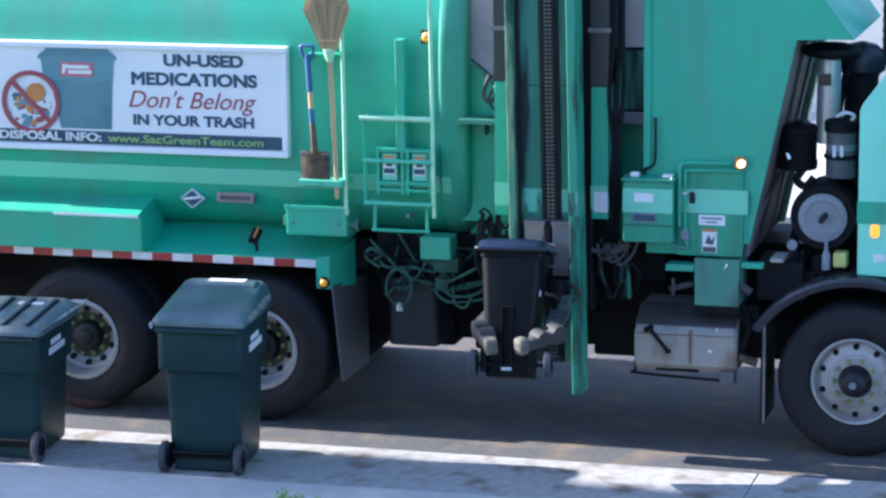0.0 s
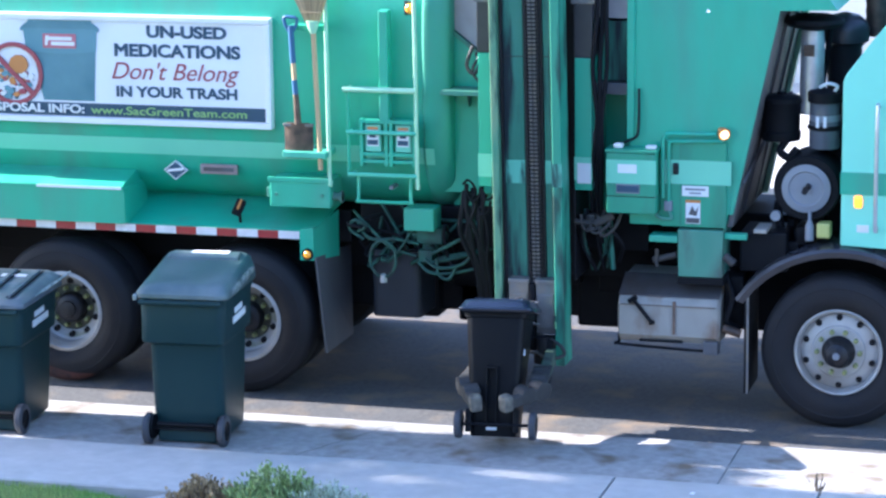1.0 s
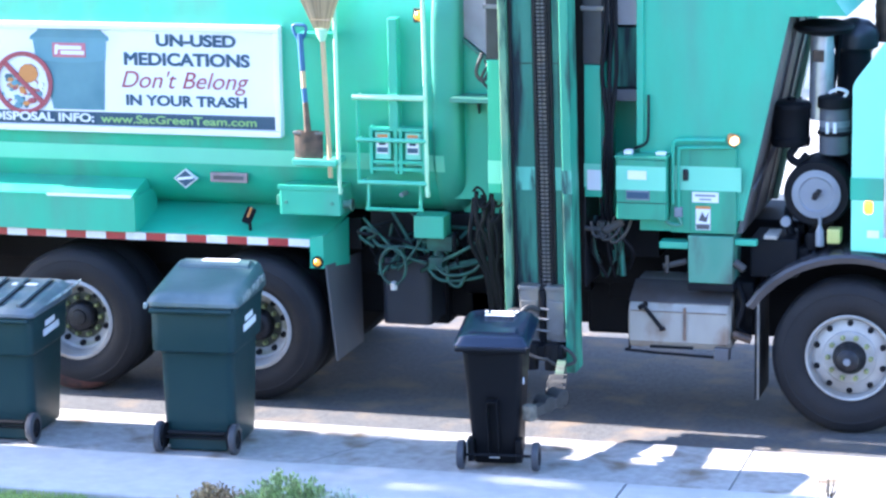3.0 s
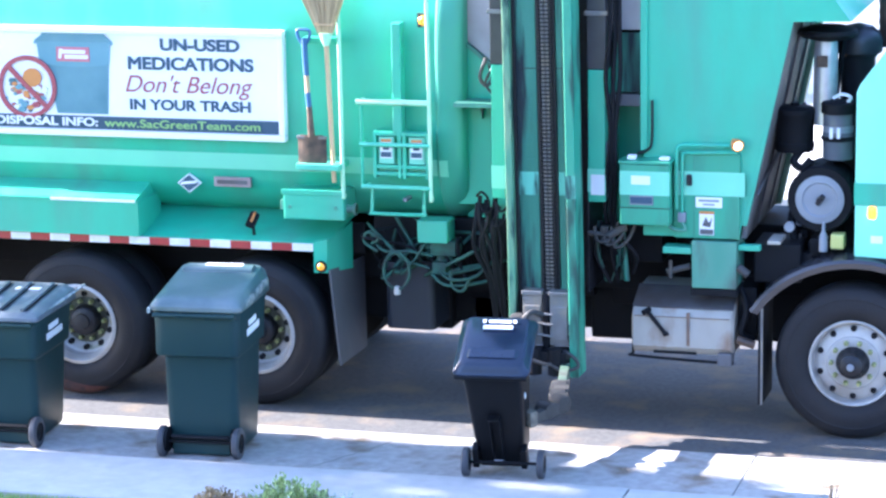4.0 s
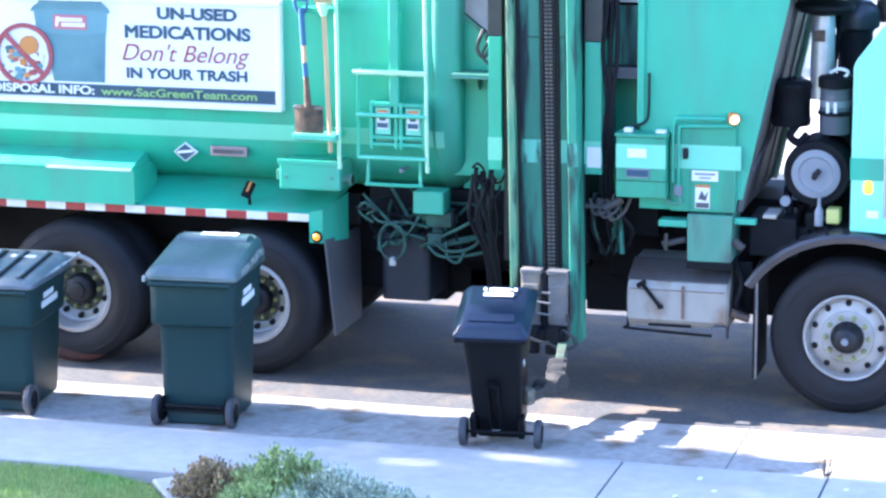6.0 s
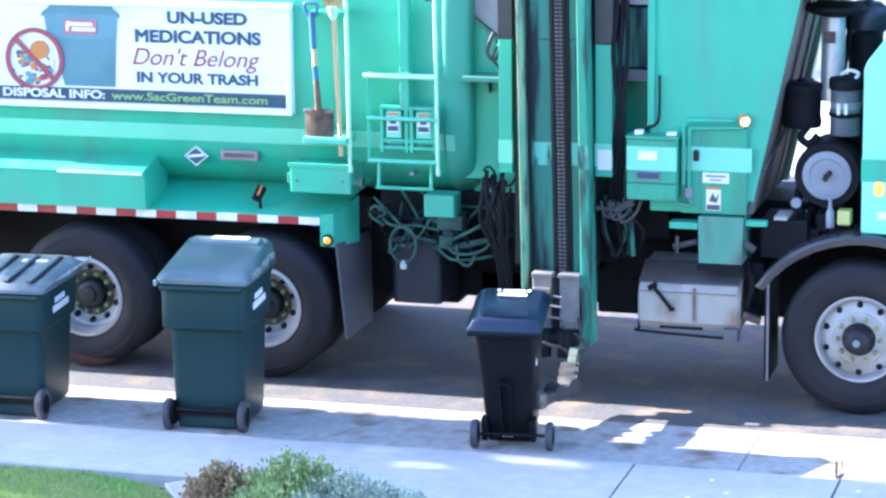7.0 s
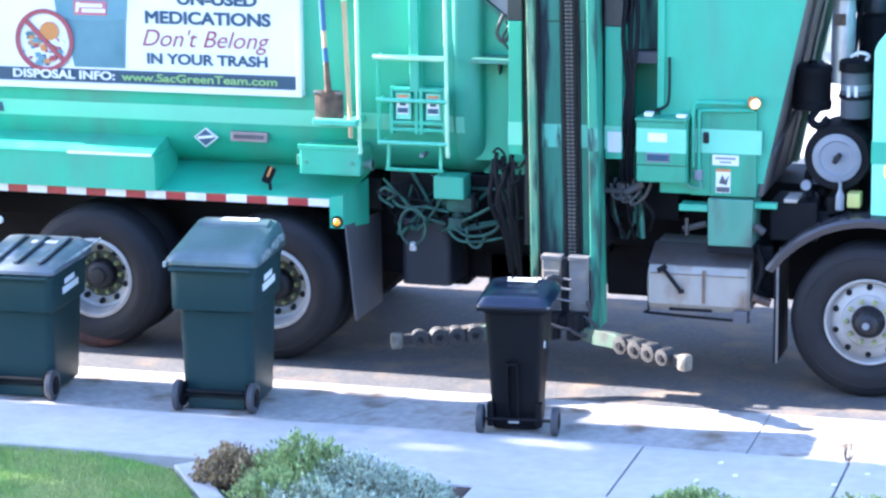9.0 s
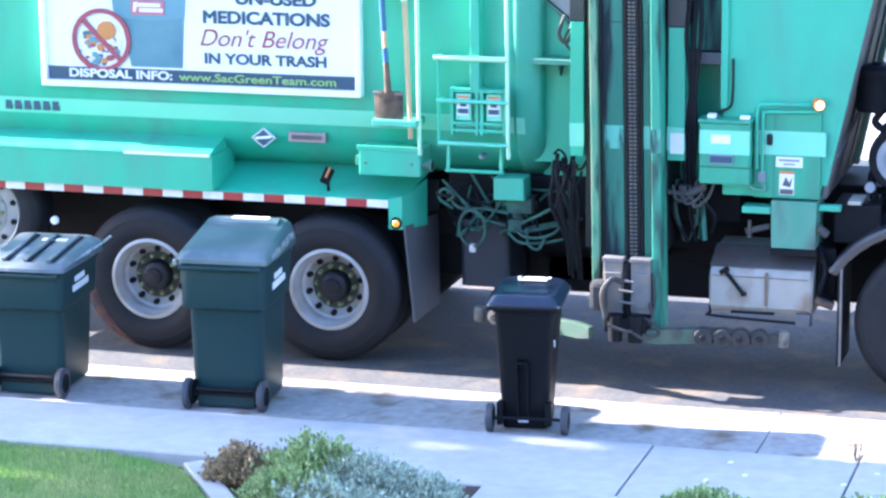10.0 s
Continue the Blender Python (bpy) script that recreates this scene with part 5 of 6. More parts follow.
# ---- shovel and broom hung on the tank ----
def build_shovel():
    ob = tagged(empty("shovel"), "square shovel with blue handle hung on the tank", "shovel")
    ob.matrix_basis = pose(-1.31, -0.075, 1.80)
    bm = rod(B(), (-0.035, 0, 0.85), (-0.005, 0.0, 0.22), 0.017, seg=10)
    part("shaft", bm, WOOD, ob, "worn wooden shaft", smooth=True)
    bm = rod(B(), (-0.038, 0, 0.88), (-0.026, 0, 0.62), 0.021, seg=10)
    rod(bm, (-0.020, 0, 0.50), (-0.012, 0, 0.40), 0.020, seg=10)
    part("sleeve", bm, BLUE, ob, "blue plastic sleeve", smooth=True)
    bm = hose(B(), [(-0.036, 0, 0.82), (-0.075, 0, 0.88), (-0.085, 0, 0.935), (-0.04, 0, 0.94), (0.005, 0, 0.93), (0.0, 0, 0.88), (-0.036, 0, 0.82)], 0.012, 8, 4)
    part("grip", bm, BLUE, ob, "blue D-shaped grip", smooth=True)
    bm = rod(B(), (-0.012, 0, 0.42), (0.0, 0.0, 0.19), 0.018, 0.026, seg=10)
    part("socket", bm, BLADE, ob, smooth=True)
    bm = B()
    n = 8
    rows = []
    for k, z in enumerate((0.20, 0.185, -0.055)):
        rows.append([bm.verts.new((-0.105 + 0.21 * i / n, 0.012 - 0.02 * math.sin(math.pi * i / n) ** 0.7, z - (0.02 if k == 0 and i in (0, n) else 0))) for i in range(n + 1)])
    for a, b in zip(rows, rows[1:]):
        for i in range(n):
            bm.faces.new((a[i], a[i + 1], b[i + 1], b[i]))
    r = bmesh.ops.extrude_face_region(bm, geom=bm.faces[:])
    for v in [g for g in r["geom"] if isinstance(g, bmesh.types.BMVert)]:
        v.co.y += 0.006
    part("blade", bm, BLADE, ob, "rusty square blade", smooth=True)
    for x in (-0.11, 0.035):
        part("foot_step", box(B(), x, x + 0.075, -0.004, 0.022, 0.172, 0.192, 0.004), GUNMETAL, ob, "lighter steel foot step")
    return ob


def build_broom():
    ob = tagged(empty("broom"), "straw broom with wooden handle, bristles up, hung on the tank", "broom")
    ob.matrix_basis = pose(-1.15, -0.075, 1.67)
    bm = rod(B(), (0.0, 0, 0.0), (-0.035, 0, 1.02), 0.016, 0.018, seg=10)
    part("handle", bm, WOOD, ob, "pale wooden broom handle", smooth=True)
    bm = lathe(B(), [(0.02, -0.04), (0.035, 0.0), (0.05, 0.05)], pose(-0.036, 0, 1.0), 14)
    part("collar", bm, PALE, ob, smooth=True)
    rng = random.Random(9)
    bm = B()
    for i in range(420):
        u, v = rng.uniform(-1, 1), rng.uniform(-1, 1)
        p = Vector((-0.036 + 0.04 * u, 0.025 * v, 1.03))
        q = Vector((-0.05 + 0.16 * u + rng.uniform(-0.015, 0.015), 0.035 * v, 1.40 + rng.uniform(-0.05, 0.04) - 0.05 * u * u))
        w = Vector((0.0035, 0.002, 0))
        vs = [bm.verts.new(c) for c in (p - w, p + w, q + w * 1.2, q - w * 1.2)]
        bm.faces.new(vs)
    prism(bm, [(-0.09, 1.05), (0.018, 1.05), (0.085, 1.33), (-0.185, 1.33)], -0.018, 0.018)
    part("bristles", bm, STRAW, ob, "splayed straw bristles")
    bm = box(B(), -0.105, 0.035, -0.035, 0.03, 1.105, 1.115, 0)
    part("binding", bm, WOOD, ob)
    return ob


shovel = build_shovel()
broom = build_broom()


# ---- wheeled carts (origin: middle of the axle, handle side towards -y) ----
def lid_ring(cx, cy, wx, wy, r, z0, slope, drop=0.0):
    return [(x, y, z0 + slope * (y - (cy - wy / 2)) - drop * ((y - cy) / wy + 0.5) ** 4) for x, y, _ in round_rect(cx, cy, 0, wx, wy, r)]


def cart_wheels(cart, half, r, width=0.045, bar=None):
    for s in (-1, 1):
        bm = lathe(B(), [(r * 0.62, -width / 2), (r * 0.9, -width / 2), (r, -width / 3), (r, width / 3), (r * 0.9, width / 2), (r * 0.62, width / 2)],
                   pose(s * half, 0, 0, 0, 90), 28, caps=False)
        w = part("wheel", bm, CART_WHEEL, cart, "grey-black plastic wheel", smooth=True)
        bm = lathe(B(), [(0.02, -width / 2 - 0.004), (r * 0.25, -width / 2), (r * 0.64, -width / 2 + 0.012), (r * 0.64, width / 2 - 0.012), (r * 0.25, width / 2), (0.02, width / 2 + 0.004)],
                   pose(s * half, 0, 0, 0, 90), 24)
        part("wheel_disc", bm, BLACK, w, smooth=True)
    bm = rod(B(), (-half, 0, 0), (half, 0, 0), 0.011, seg=8)
    part("axle", bm, bar or STEEL, cart, "steel axle", smooth=True)


def black_cart():
    c = tagged(empty("wheeled_trash_cart"), "small black wheeled trash cart being emptied by the truck", "trash cart")
    bm = B()
    loft(bm, [round_rect(0, cy, z, wx, wy, r) for z, cy, wx, wy, r in (
        (-0.075, 0.235, 0.345, 0.33, 0.04), (-0.06, 0.235, 0.36, 0.35, 0.045), (0.10, 0.24, 0.375, 0.38, 0.05), (0.35, 0.255, 0.41, 0.46, 0.055),
        (0.62, 0.275, 0.45, 0.55, 0.06), (0.67, 0.28, 0.46, 0.565, 0.06), (0.675, 0.28, 0.485, 0.59, 0.065), (0.71, 0.28, 0.49, 0.60, 0.065))])
    part("body", bm, CART_BLACK, c, smooth=True)
    # grooved back with its lower step
    bm = B()
    t = pose(0, 0, 0, 7.5)
    for x0, x1, z0, z1 in ((-0.055, -0.042, 0.0, 0.36), (0.022, 0.035, 0.0, 0.36), (-0.055, 0.035, 0.35, 0.365)):
        box(bm, x0, x1, 0.015, 0.07, z0, z1, 0.003, turn=t)
    part("back_channel", bm, CART_BLACK, c)
    bm = box(B(), -0.05, 0.03, 0.045, 0.06, -0.035, -0.015, 0.002)
    part("back_label", bm, STICKER, c, "small pale strip")
    for x in (-0.21, 0.16):
        part("axle_bracket", box(B(), x, x + 0.05, 0.0, 0.10, -0.05, 0.10, 0.012), CART_BLACK, c)
    # lid, hinged on the handle side
    bm = B()
    loft(bm, [lid_ring(0, 0.28, wx, wy, 0.06, z, 0.03, d) for wx, wy, z, d in (
        (0.565, 0.65, 0.712, 0.0), (0.58, 0.67, 0.718, 0), (0.575, 0.665, 0.732, 0.0), (0.53, 0.62, 0.748, 0.0), (0.50, 0.585, 0.772, 0.0), (0.45, 0.53, 0.785, 0.0))])
    lid = part("lid", bm, CART_BLACK_LID, c, "glossy black lid with white label", smooth=True)
    bm = B()
    prism(bm, [(-0.20, 0.0), (0.20, 0.0), (0.17, 0.014), (-0.17, 0.014)], 0, 0.10, 0.004)
    bm.transform(pose(0, 0.07, 0.781, 2))
    part("lid_rib", bm, CART_BLACK_LID, lid)
    bm = B()
    for x0, x1, y0, y1 in ((-0.105, 0.12, 0.40, 0.445), (-0.07, 0.10, 0.475, 0.505), (-0.115, -0.09, 0.475, 0.51), (0.115, 0.14, 0.475, 0.51)):
        box(bm, x0, x1, y0, y1, 0.0, 0.003, 0)
    bm.transform(pose(0, 0, 0.7935, 1.7))
    part("lid_label", bm, STICKER, lid, "white printed bars")
    bm = rod(B(), (-0.27, -0.055, 0.71), (0.27, -0.055, 0.71), 0.013, seg=10)
    for x in (-0.24, -0.08, 0.08, 0.24):
        box(bm, x - 0.012, x + 0.012, -0.06, 0.0, 0.70, 0.722, 0.004)
    part("handle_bar", bm, CART_BLACK, c, smooth=True)
    bm = box(B(), 0.213, 0.222, 0.12, 0.15, 0.44, 0.48, 0.002)
    part("pale_side_patch", bm, STICKER, c)
    for ob in c.children_recursive:
        ob.data.transform(Matrix.Translation((-0.026, 0, 0)) @ Matrix.Diagonal((0.86, 0.83, 1.05, 1.0)))
    cart_wheels(c, 0.247, 0.095, bar=BLACK)
    return c


def green_cart(tall=True):
    k = 1.0 if tall else 0.86
    c = tagged(empty("wheeled_waste_cart"), "tall dark green wheeled waste cart with closed domed lid" if tall else "lower dark green wheeled cart with battered ribbed lid", "trash cart")
    bm = B()
    loft(bm, [round_rect(0, cy, z * k, wx, wy, r) for z, cy, wx, wy, r in (
        (-0.085, 0.325, 0.475, 0.49, 0.05), (-0.07, 0.325, 0.49, 0.52, 0.055), (0.25, 0.335, 0.505, 0.57, 0.06), (0.555, 0.345, 0.515, 0.61, 0.06),
        (0.575, 0.343, 0.518, 0.62, 0.06), (0.602, 0.312, 0.575, 0.69, 0.05), (0.62, 0.310, 0.58, 0.70, 0.055), (0.80, 0.325, 0.592, 0.715, 0.07), (0.865, 0.33, 0.598, 0.725, 0.07),
        (0.87, 0.33, 0.61, 0.735, 0.07), (0.905, 0.33, 0.615, 0.74, 0.07))])
    part("body", bm, CART_GREEN, c, smooth=True)
    bm = B()
    box(bm, -0.20, 0.20, 0.014, 0.12, -0.09, 0.012, 0.008)
    part("axle_housing", bm, CART_GREEN, c)
    part("foot_bar", rod(B(), (-0.20, -0.012, 0.035), (0.20, -0.012, 0.035), 0.016, seg=10), CART_BLACK, c, smooth=True)
    for x in (-0.19, 0.17):
        part("back_rib", box(B(), x, x + 0.02, 0.055, 0.11, 0.10 * k, 0.52 * k, 0.006, turn=pose(0, 0, 0, -1)), CART_GREEN, c)
    for s in (-1, 1):
        bm = lathe(B(), [(0.085, 0), (0.085, 0.03)], pose(s * 0.236 - 0.015, 0.012, 0.01, 0, 90), 24)
        part("wheel_arch", bm, CART_BLACK, c, smooth=True)
    zt = 0.905 * k
    if tall:
        bm = loft(B(), [lid_ring(0, 0.335, wx, wy, 0.075, z, sl, d) for wx, wy, z, sl, d in (
            (0.63, 0.775, zt, 0.0, 0.0), (0.645, 0.795, zt + 0.012, 0.0, 0.0), (0.64, 0.79, zt + 0.035, 0.05, 0.0), (0.60, 0.745, zt + 0.055, 0.15, 0.01),
            (0.555, 0.695, zt + 0.075, 0.17, 0.015), (0.42, 0.55, zt + 0.095, 0.16, 0.015), (0.2, 0.25, zt + 0.115, 0.15, 0.0))])
        lid = part("lid", bm, CART_LID, c, "faded dark green domed lid with sheen in its colour", smooth=True)
        # raised rear hump beyond a crease
        bm = B()
        loft(bm, [[(x, 0.50 + a, zt + h) for x, h in ((-w, 0.12), (-w + 0.03, z), (w - 0.03, z), (w, 0.12))] for a, w, z in (
            (0.0, 0.27, 0.150), (0.012, 0.272, 0.176), (0.04, 0.27, 0.188), (0.13, 0.262, 0.190), (0.17, 0.25, 0.176), (0.19, 0.24, 0.14))])
        part("lid_hump", bm, CART_LID, lid, smooth=True)
        bm = box(B(), -0.12, 0.14, 0.0, 0.075, 0.0, 0.003, 0)
        bm.transform(pose(0.02, 0.555, zt + 0.1895, 1))
        part("lid_label", bm, STICKER, lid, "white lid label")
        bm = B()
        rng = random.Random(5)
        for i in range(26):
            y = rng.uniform(0.1, 0.62)
            z = zt + 0.03 + 0.10 * y
            box(bm, 0.306, 0.323, y, y + rng.uniform(0.008, 0.03), z - rng.uniform(0.015, 0.045), z + rng.uniform(0.0, 0.02), 0)
        part("frayed_edge", bm, FRAY, lid, "chewed whitish lid edge")
        # Pale piece put on as sunlight on the lid's near left corner
        bm = box(B(), -0.325, -0.300, -0.064, -0.02, zt - 0.01, zt + 0.03, 0.009)
        part("sunlit_corner", bm, FRAY, lid)
    else:
        bm = loft(B(), [lid_ring(0, 0.335, wx, wy, 0.06, z, sl, 0) for wx, wy, z, sl in (
            (0.63, 0.79, zt, 0.0), (0.65, 0.81, zt + 0.01, 0.0), (0.64, 0.80, zt + 0.03, 0.06), (0.55, 0.70, zt + 0.05, 0.09), (0.50, 0.64, zt + 0.055, 0.09))])
        lid = part("lid", bm, SLATE_LID, c, "faded ribbed lid with split edge", smooth=True)
        for x in (-0.16, 0.0, 0.17):
            bm = box(B(), x, x + 0.03, 0.0, 0.60, 0.0, 0.018, 0.005)
            bm.transform(pose(0, 0.03, zt + 0.06, 5))
            part("lid_rib", bm, SLATE_LID, lid)
            bm = box(B(), x + 0.036, x + 0.05, 0.0, 0.60, 0.0, 0.004, 0)
            bm.transform(pose(0, 0.03, zt + 0.063, 5))
            part("lid_groove", bm, BLACK, lid)
        part("lid_label", box(B(), -0.05, 0.13, 0.50, 0.56, zt + 0.10, zt + 0.108, 0, turn=None), STICKER, lid, "white lid label")
        bm = B()
        for i, (a, b) in enumerate((((0.30, 0.0), (0.34, 0.55)), ((0.29, 0.1), (0.36, 0.66)), ((0.31, 0.3), (0.38, 0.72)))):
            rod(bm, (a[0], a[1], zt + 0.03), (b[0], b[1], zt + 0.06 + 0.02 * i), 0.008, seg=6)
        part("split_edge", bm, FRAY, lid, "splintered pale lid edge")
    bm = rod(B(), (-0.285, -0.06, zt - 0.02), (0.285, -0.06, zt - 0.02), 0.016, seg=10)
    for x in (-0.26, -0.09, 0.09, 0.26):
        box(bm, x - 0.014, x + 0.014, -0.07, 0.0, zt - 0.04, zt, 0.005)
    part("handle_bar", bm, CART_GREEN, c, smooth=True)
    bm = B()
    x = 0.296
    t = pose(0, 0.2, 0.70 * k, 2)
    box(bm, x - 0.01, x + 0.004, -0.02, 0.27, 0.0, 0.045, 0, turn=t)
    box(bm, x - 0.01, x + 0.004, 0.02, 0.20, 0.062, 0.10, 0, turn=t)
    part("side_print", bm, STICKER, c, "white printed bars on the side")
    cart_wheels(c, 0.262, 0.105, bar=BLACK)
    return c


cart_black = black_cart()
cart_tall = green_cart(True)
cart_tall.matrix_basis = pose(-1.715, -1.36, 0.105, 0, 0, 4)
cart_low = green_cart(False)
cart_low.matrix_basis = pose(-3.17, -1.38, 0.105, 0, 0, 3)


# ---- ground ----
def slab(name, x0, x1, y0, y1, z1, mat, parent, bevel=0.012, z0=-0.12):
    return part(name, box(B(), x0, x1, y0, y1, z0, z1, bevel), mat, parent)


bm = B()
bm.faces.new([bm.verts.new(p) for p in ((-400, -400, -0.06), (400, -400, -0.06), (400, 400, -0.06), (-400, 400, -0.06))])
tagged(part("ground", bm, SOIL), "bare ground out to the horizon", "ground", kind="structure")
road = tagged(part("road", box(B(), -80, 80, -0.50, 8.0, -0.3, 0.0, 0), ASPHALT), "worn grey street surface", "road", kind="structure")
gutter = tagged(part("gutter", box(B(), -80, 80, -1.46, -0.504, -0.3, -0.012, 0), GUTTER), "concrete gutter pan", "gutter", kind="structure")
pavement = tagged(part("pavement", box(B(), -80, 80, -2.56, -1.5, -0.3, -0.03, 0), SOIL), "concrete pavement in slabs with open joints", "pavement", kind="structure")
JOINTS = [-9.0, 1.25, 2.57, 3.89, 5.21]
for a, b in zip(JOINTS, JOINTS[1:]):
    slab("gutter_slab", a + 0.66 + 0.004, b + 0.66 - 0.004, -1.46, -0.505, 0.002, GUTTER, gutter, 0.006)
for a, b in zip(JOINTS, JOINTS[1:]):
    if b < 1.3:
        # kerb dropped for the drive: the slab and its rolled edge sink from 6 cm to 1 cm
        def rise(x):
            k = min(1.0, max(0.0, (x + 1.35) / 0.9))
            return 0.06 - 0.048 * k * k * (3 - 2 * k)
        xs = [a] + [-2.0 + 0.1 * n for n in range(24)] + [b - 0.006]
        rows = []
        for x in xs:
            h = rise(x)
            e = -1.47 - 0.20 * (h - 0.012) / 0.048
            rows.append([(x, -2.55, -0.12), (x, -2.55, h - 0.01), (x, -2.54, h), (x, e - 0.01, h), (x, e + 0.03, h - 0.006), (x, -1.475, 0.008), (x, -1.462, 0.0), (x, -1.462, -0.12)])
        part("slab", loft(B(), rows), CONCRETE, pavement, smooth=True)
    else:
        z0 = 0.012
        slab("slab", a + 0.006, b - 0.006, -2.55, -1.465, z0, CONCRETE, pavement)
for a, b in ((-80, JOINTS[0]), (JOINTS[-1], 80)):
    slab("long_slab", a, b, -2.55, -1.465, 0.03, CONCRETE, pavement)
far_walk = tagged(part("far_pavement", box(B(), -80, 80, 8.0, 9.6, -0.3, 0.12, 0.02), CONCRETE), "far concrete pavement", "pavement", kind="structure")


def ribbon(bm, pts, w):
    """A thin crack filler along a line on the ground."""
    prev = None
    for i, p in enumerate(pts):
        d = Vector(pts[min(i + 1, len(pts) - 1)]) - Vector(pts[max(i - 1, 0)])
        nrm = Vector((-d.y, d.x)).normalized() * w * (0.6 + 0.6 * random.random())
        cur = [bm.verts.new((p[0] + s * nrm.x, p[1] + s * nrm.y, 0.0055)) for s in (-1, 1)]
        if prev:
            bm.faces.new((prev[0], cur[0], cur[1], prev[1]))
        prev = cur


CRACK = material("tar_crack", (0.10, 0.095, 0.09), 0.8)
bm = B()
for p, q, n in (((-0.93, -1.46), (-0.33, -0.25), 16), ((-0.33, -0.25), (0.1, 0.5), 10)):
    pts = [Vector(p).lerp(Vector(q), i / n) + Vector((random.uniform(-0.02, 0.02), random.uniform(-0.02, 0.02))) for i in range(n + 1)]
    ribbon(bm, pts, 0.004)
tagged(part("street_cracks", bm, CRACK, road), "thin dark cracks", kind="stuff")

# planting bed, lawn, edging, walk
def poly_slab(outline, z0, z1):
    bm = B()
    a = [bm.verts.new((x, y, z0)) for x, y in outline]
    b = [bm.verts.new((x, y, z1)) for x, y in outline]
    bm.faces.new(a[::-1])
    top = bm.faces.new(b)
    k = len(a)
    for n in range(k):
        bm.faces.new((a[n], a[(n + 1) % k], b[(n + 1) % k], b[n]))
    bmesh.ops.bevel(bm, geom=list(top.edges), offset=0.015, segments=2, profile=0.6, affect="EDGES")
    return bm


LAWN_EDGE = [(-2.0, -2.60), (-1.75, -2.66), (-1.55, -2.74), (-1.45, -2.80), (-1.05, -3.36), (-0.70, -4.2), (-0.60, -17)]
lawn = tagged(part("lawn", poly_slab([(-60, -17), (-60, -2.60)] + LAWN_EDGE, -0.2, 0.035), TURF), "mown green lawn", "lawn", kind="structure")
edging = tagged(part("edging", poly_slab([(-1.475, -2.73), (-1.37, -2.625), (-0.92, -3.29), (-0.58, -4.2), (-0.50, -17), (-0.59, -17), (-0.69, -4.2), (-1.03, -3.35)], -0.2, 0.06), CONCRETE),
                "pale concrete lawn edging", "edging", kind="structure")
bed = tagged(part("planting_bed", poly_slab([(-1.35, -2.61), (0.42, -2.60), (0.42, -17), (-0.49, -17), (-0.57, -4.2), (-0.91, -3.29)], -0.2, 0.02), SOIL), "dark soil planting bed", "planting bed", kind="structure")
front_walk = tagged(part("front_walk", box(B(), 0.43, 1.55, -17, -2.60, -0.2, 0.03, 0.015), CONCRETE), "pale concrete front walk", "path", kind="structure")
bed_two = tagged(part("second_bed", box(B(), 1.56, 60, -17, -2.60, -0.2, 0.02, 0.02), SOIL), "soil planting bed", "planting bed", kind="structure")


def leaves(points, size, mat, name, parent, up=0.5, rng=random, slim=0.45):
    """Small folded leaves at the points (position, outward direction)."""
    verts, faces = [], []
    for p, d in points:
        d = (Vector(d) + Vector((rng.uniform(-1, 1), rng.uniform(-1, 1), rng.uniform(-0.6, 1) + up)) * 0.8).normalized()
        s = d.cross(Vector((rng.uniform(-1, 1), rng.uniform(-1, 1), rng.uniform(-1, 1)))).normalized()
        f = d.cross(s) * 0.18
        z = size * rng.uniform(0.6, 1.3)
        k = len(verts)
        p = Vector(p)
        verts += [p, p + d * z * 0.5 + s * z * slim + f * z, p + d * z, p + d * z * 0.5 - s * z * slim + f * z]
        faces += [(k, k + 1, k + 2), (k, k + 2, k + 3)]
    me = bpy.data.meshes.new(name)
    me.from_pydata([tuple(v) for v in verts], [], faces)
    me.materials.append(mat)
    ob = new(name, me)
    ob.parent = parent
    return ob


def shrub(name, label, x, y, rx, ry, h, mat, size, sprigs, per, seed, slim=0.4, up=0.6):
    rng = random.Random(seed)
    ob = tagged(empty(name), label, "shrub")
    ob.matrix_basis = pose(x, y, 0.02)
    pts, bm = [], B()
    for i in range(sprigs):
        a, r = rng.uniform(0, 6.283), rng.random() ** 0.6
        tip = Vector((rx * r * math.cos(a), ry * r * math.sin(a), h * (1 - 0.65 * r ** 2) * rng.uniform(0.55, 1.08)))
        base = Vector((tip.x * 0.35, tip.y * 0.35, 0.0))
        mid = base.lerp(tip, 0.5) + Vector((tip.x, tip.y, 0)) * 0.12
        if i % 3 == 0:
            rod(bm, base, mid, 0.005, 0.004, 5)
            rod(bm, mid, tip, 0.004, 0.002, 5)
        for k in range(per):
            t = 1 - 0.55 * rng.random() ** 1.6
            p = base.lerp(tip, t) + Vector((rng.gauss(0, 1), rng.gauss(0, 1), rng.gauss(0, 1))) * 0.016
            d = (tip - base).normalized() + Vector((rng.gauss(0, 0.6), rng.gauss(0, 0.6), 0.2))
            pts.append((p, d))
    part("stems", bm, BARK, ob)
    tagged(leaves(pts, size, mat, "foliage", ob, up, rng, slim), kind="stuff")
    return ob


shrub("russet_shrub", "low dry russet-brown shrub in the bed", -0.99, -2.92, 0.27, 0.22, 0.26, LEAF_BROWN, 0.026, 170, 18, 1)
shrub("green_shrub", "leafy bright green shrub in the bed", -0.50, -3.02, 0.38, 0.30, 0.37, LEAF_GREEN, 0.030, 210, 26, 2, slim=0.24, up=0.9)
shrub("green_shrub", "lower bright green shrub in the bed", -0.52, -3.40, 0.36, 0.26, 0.28, LEAF_GREEN, 0.028, 160, 24, 12, slim=0.24, up=0.9)
shrub("sage_shrub", "grey-green sage shrub in the bed", -0.15, -3.15, 0.38, 0.32, 0.31, LEAF_SAGE, 0.024, 250, 28, 3, slim=0.30)
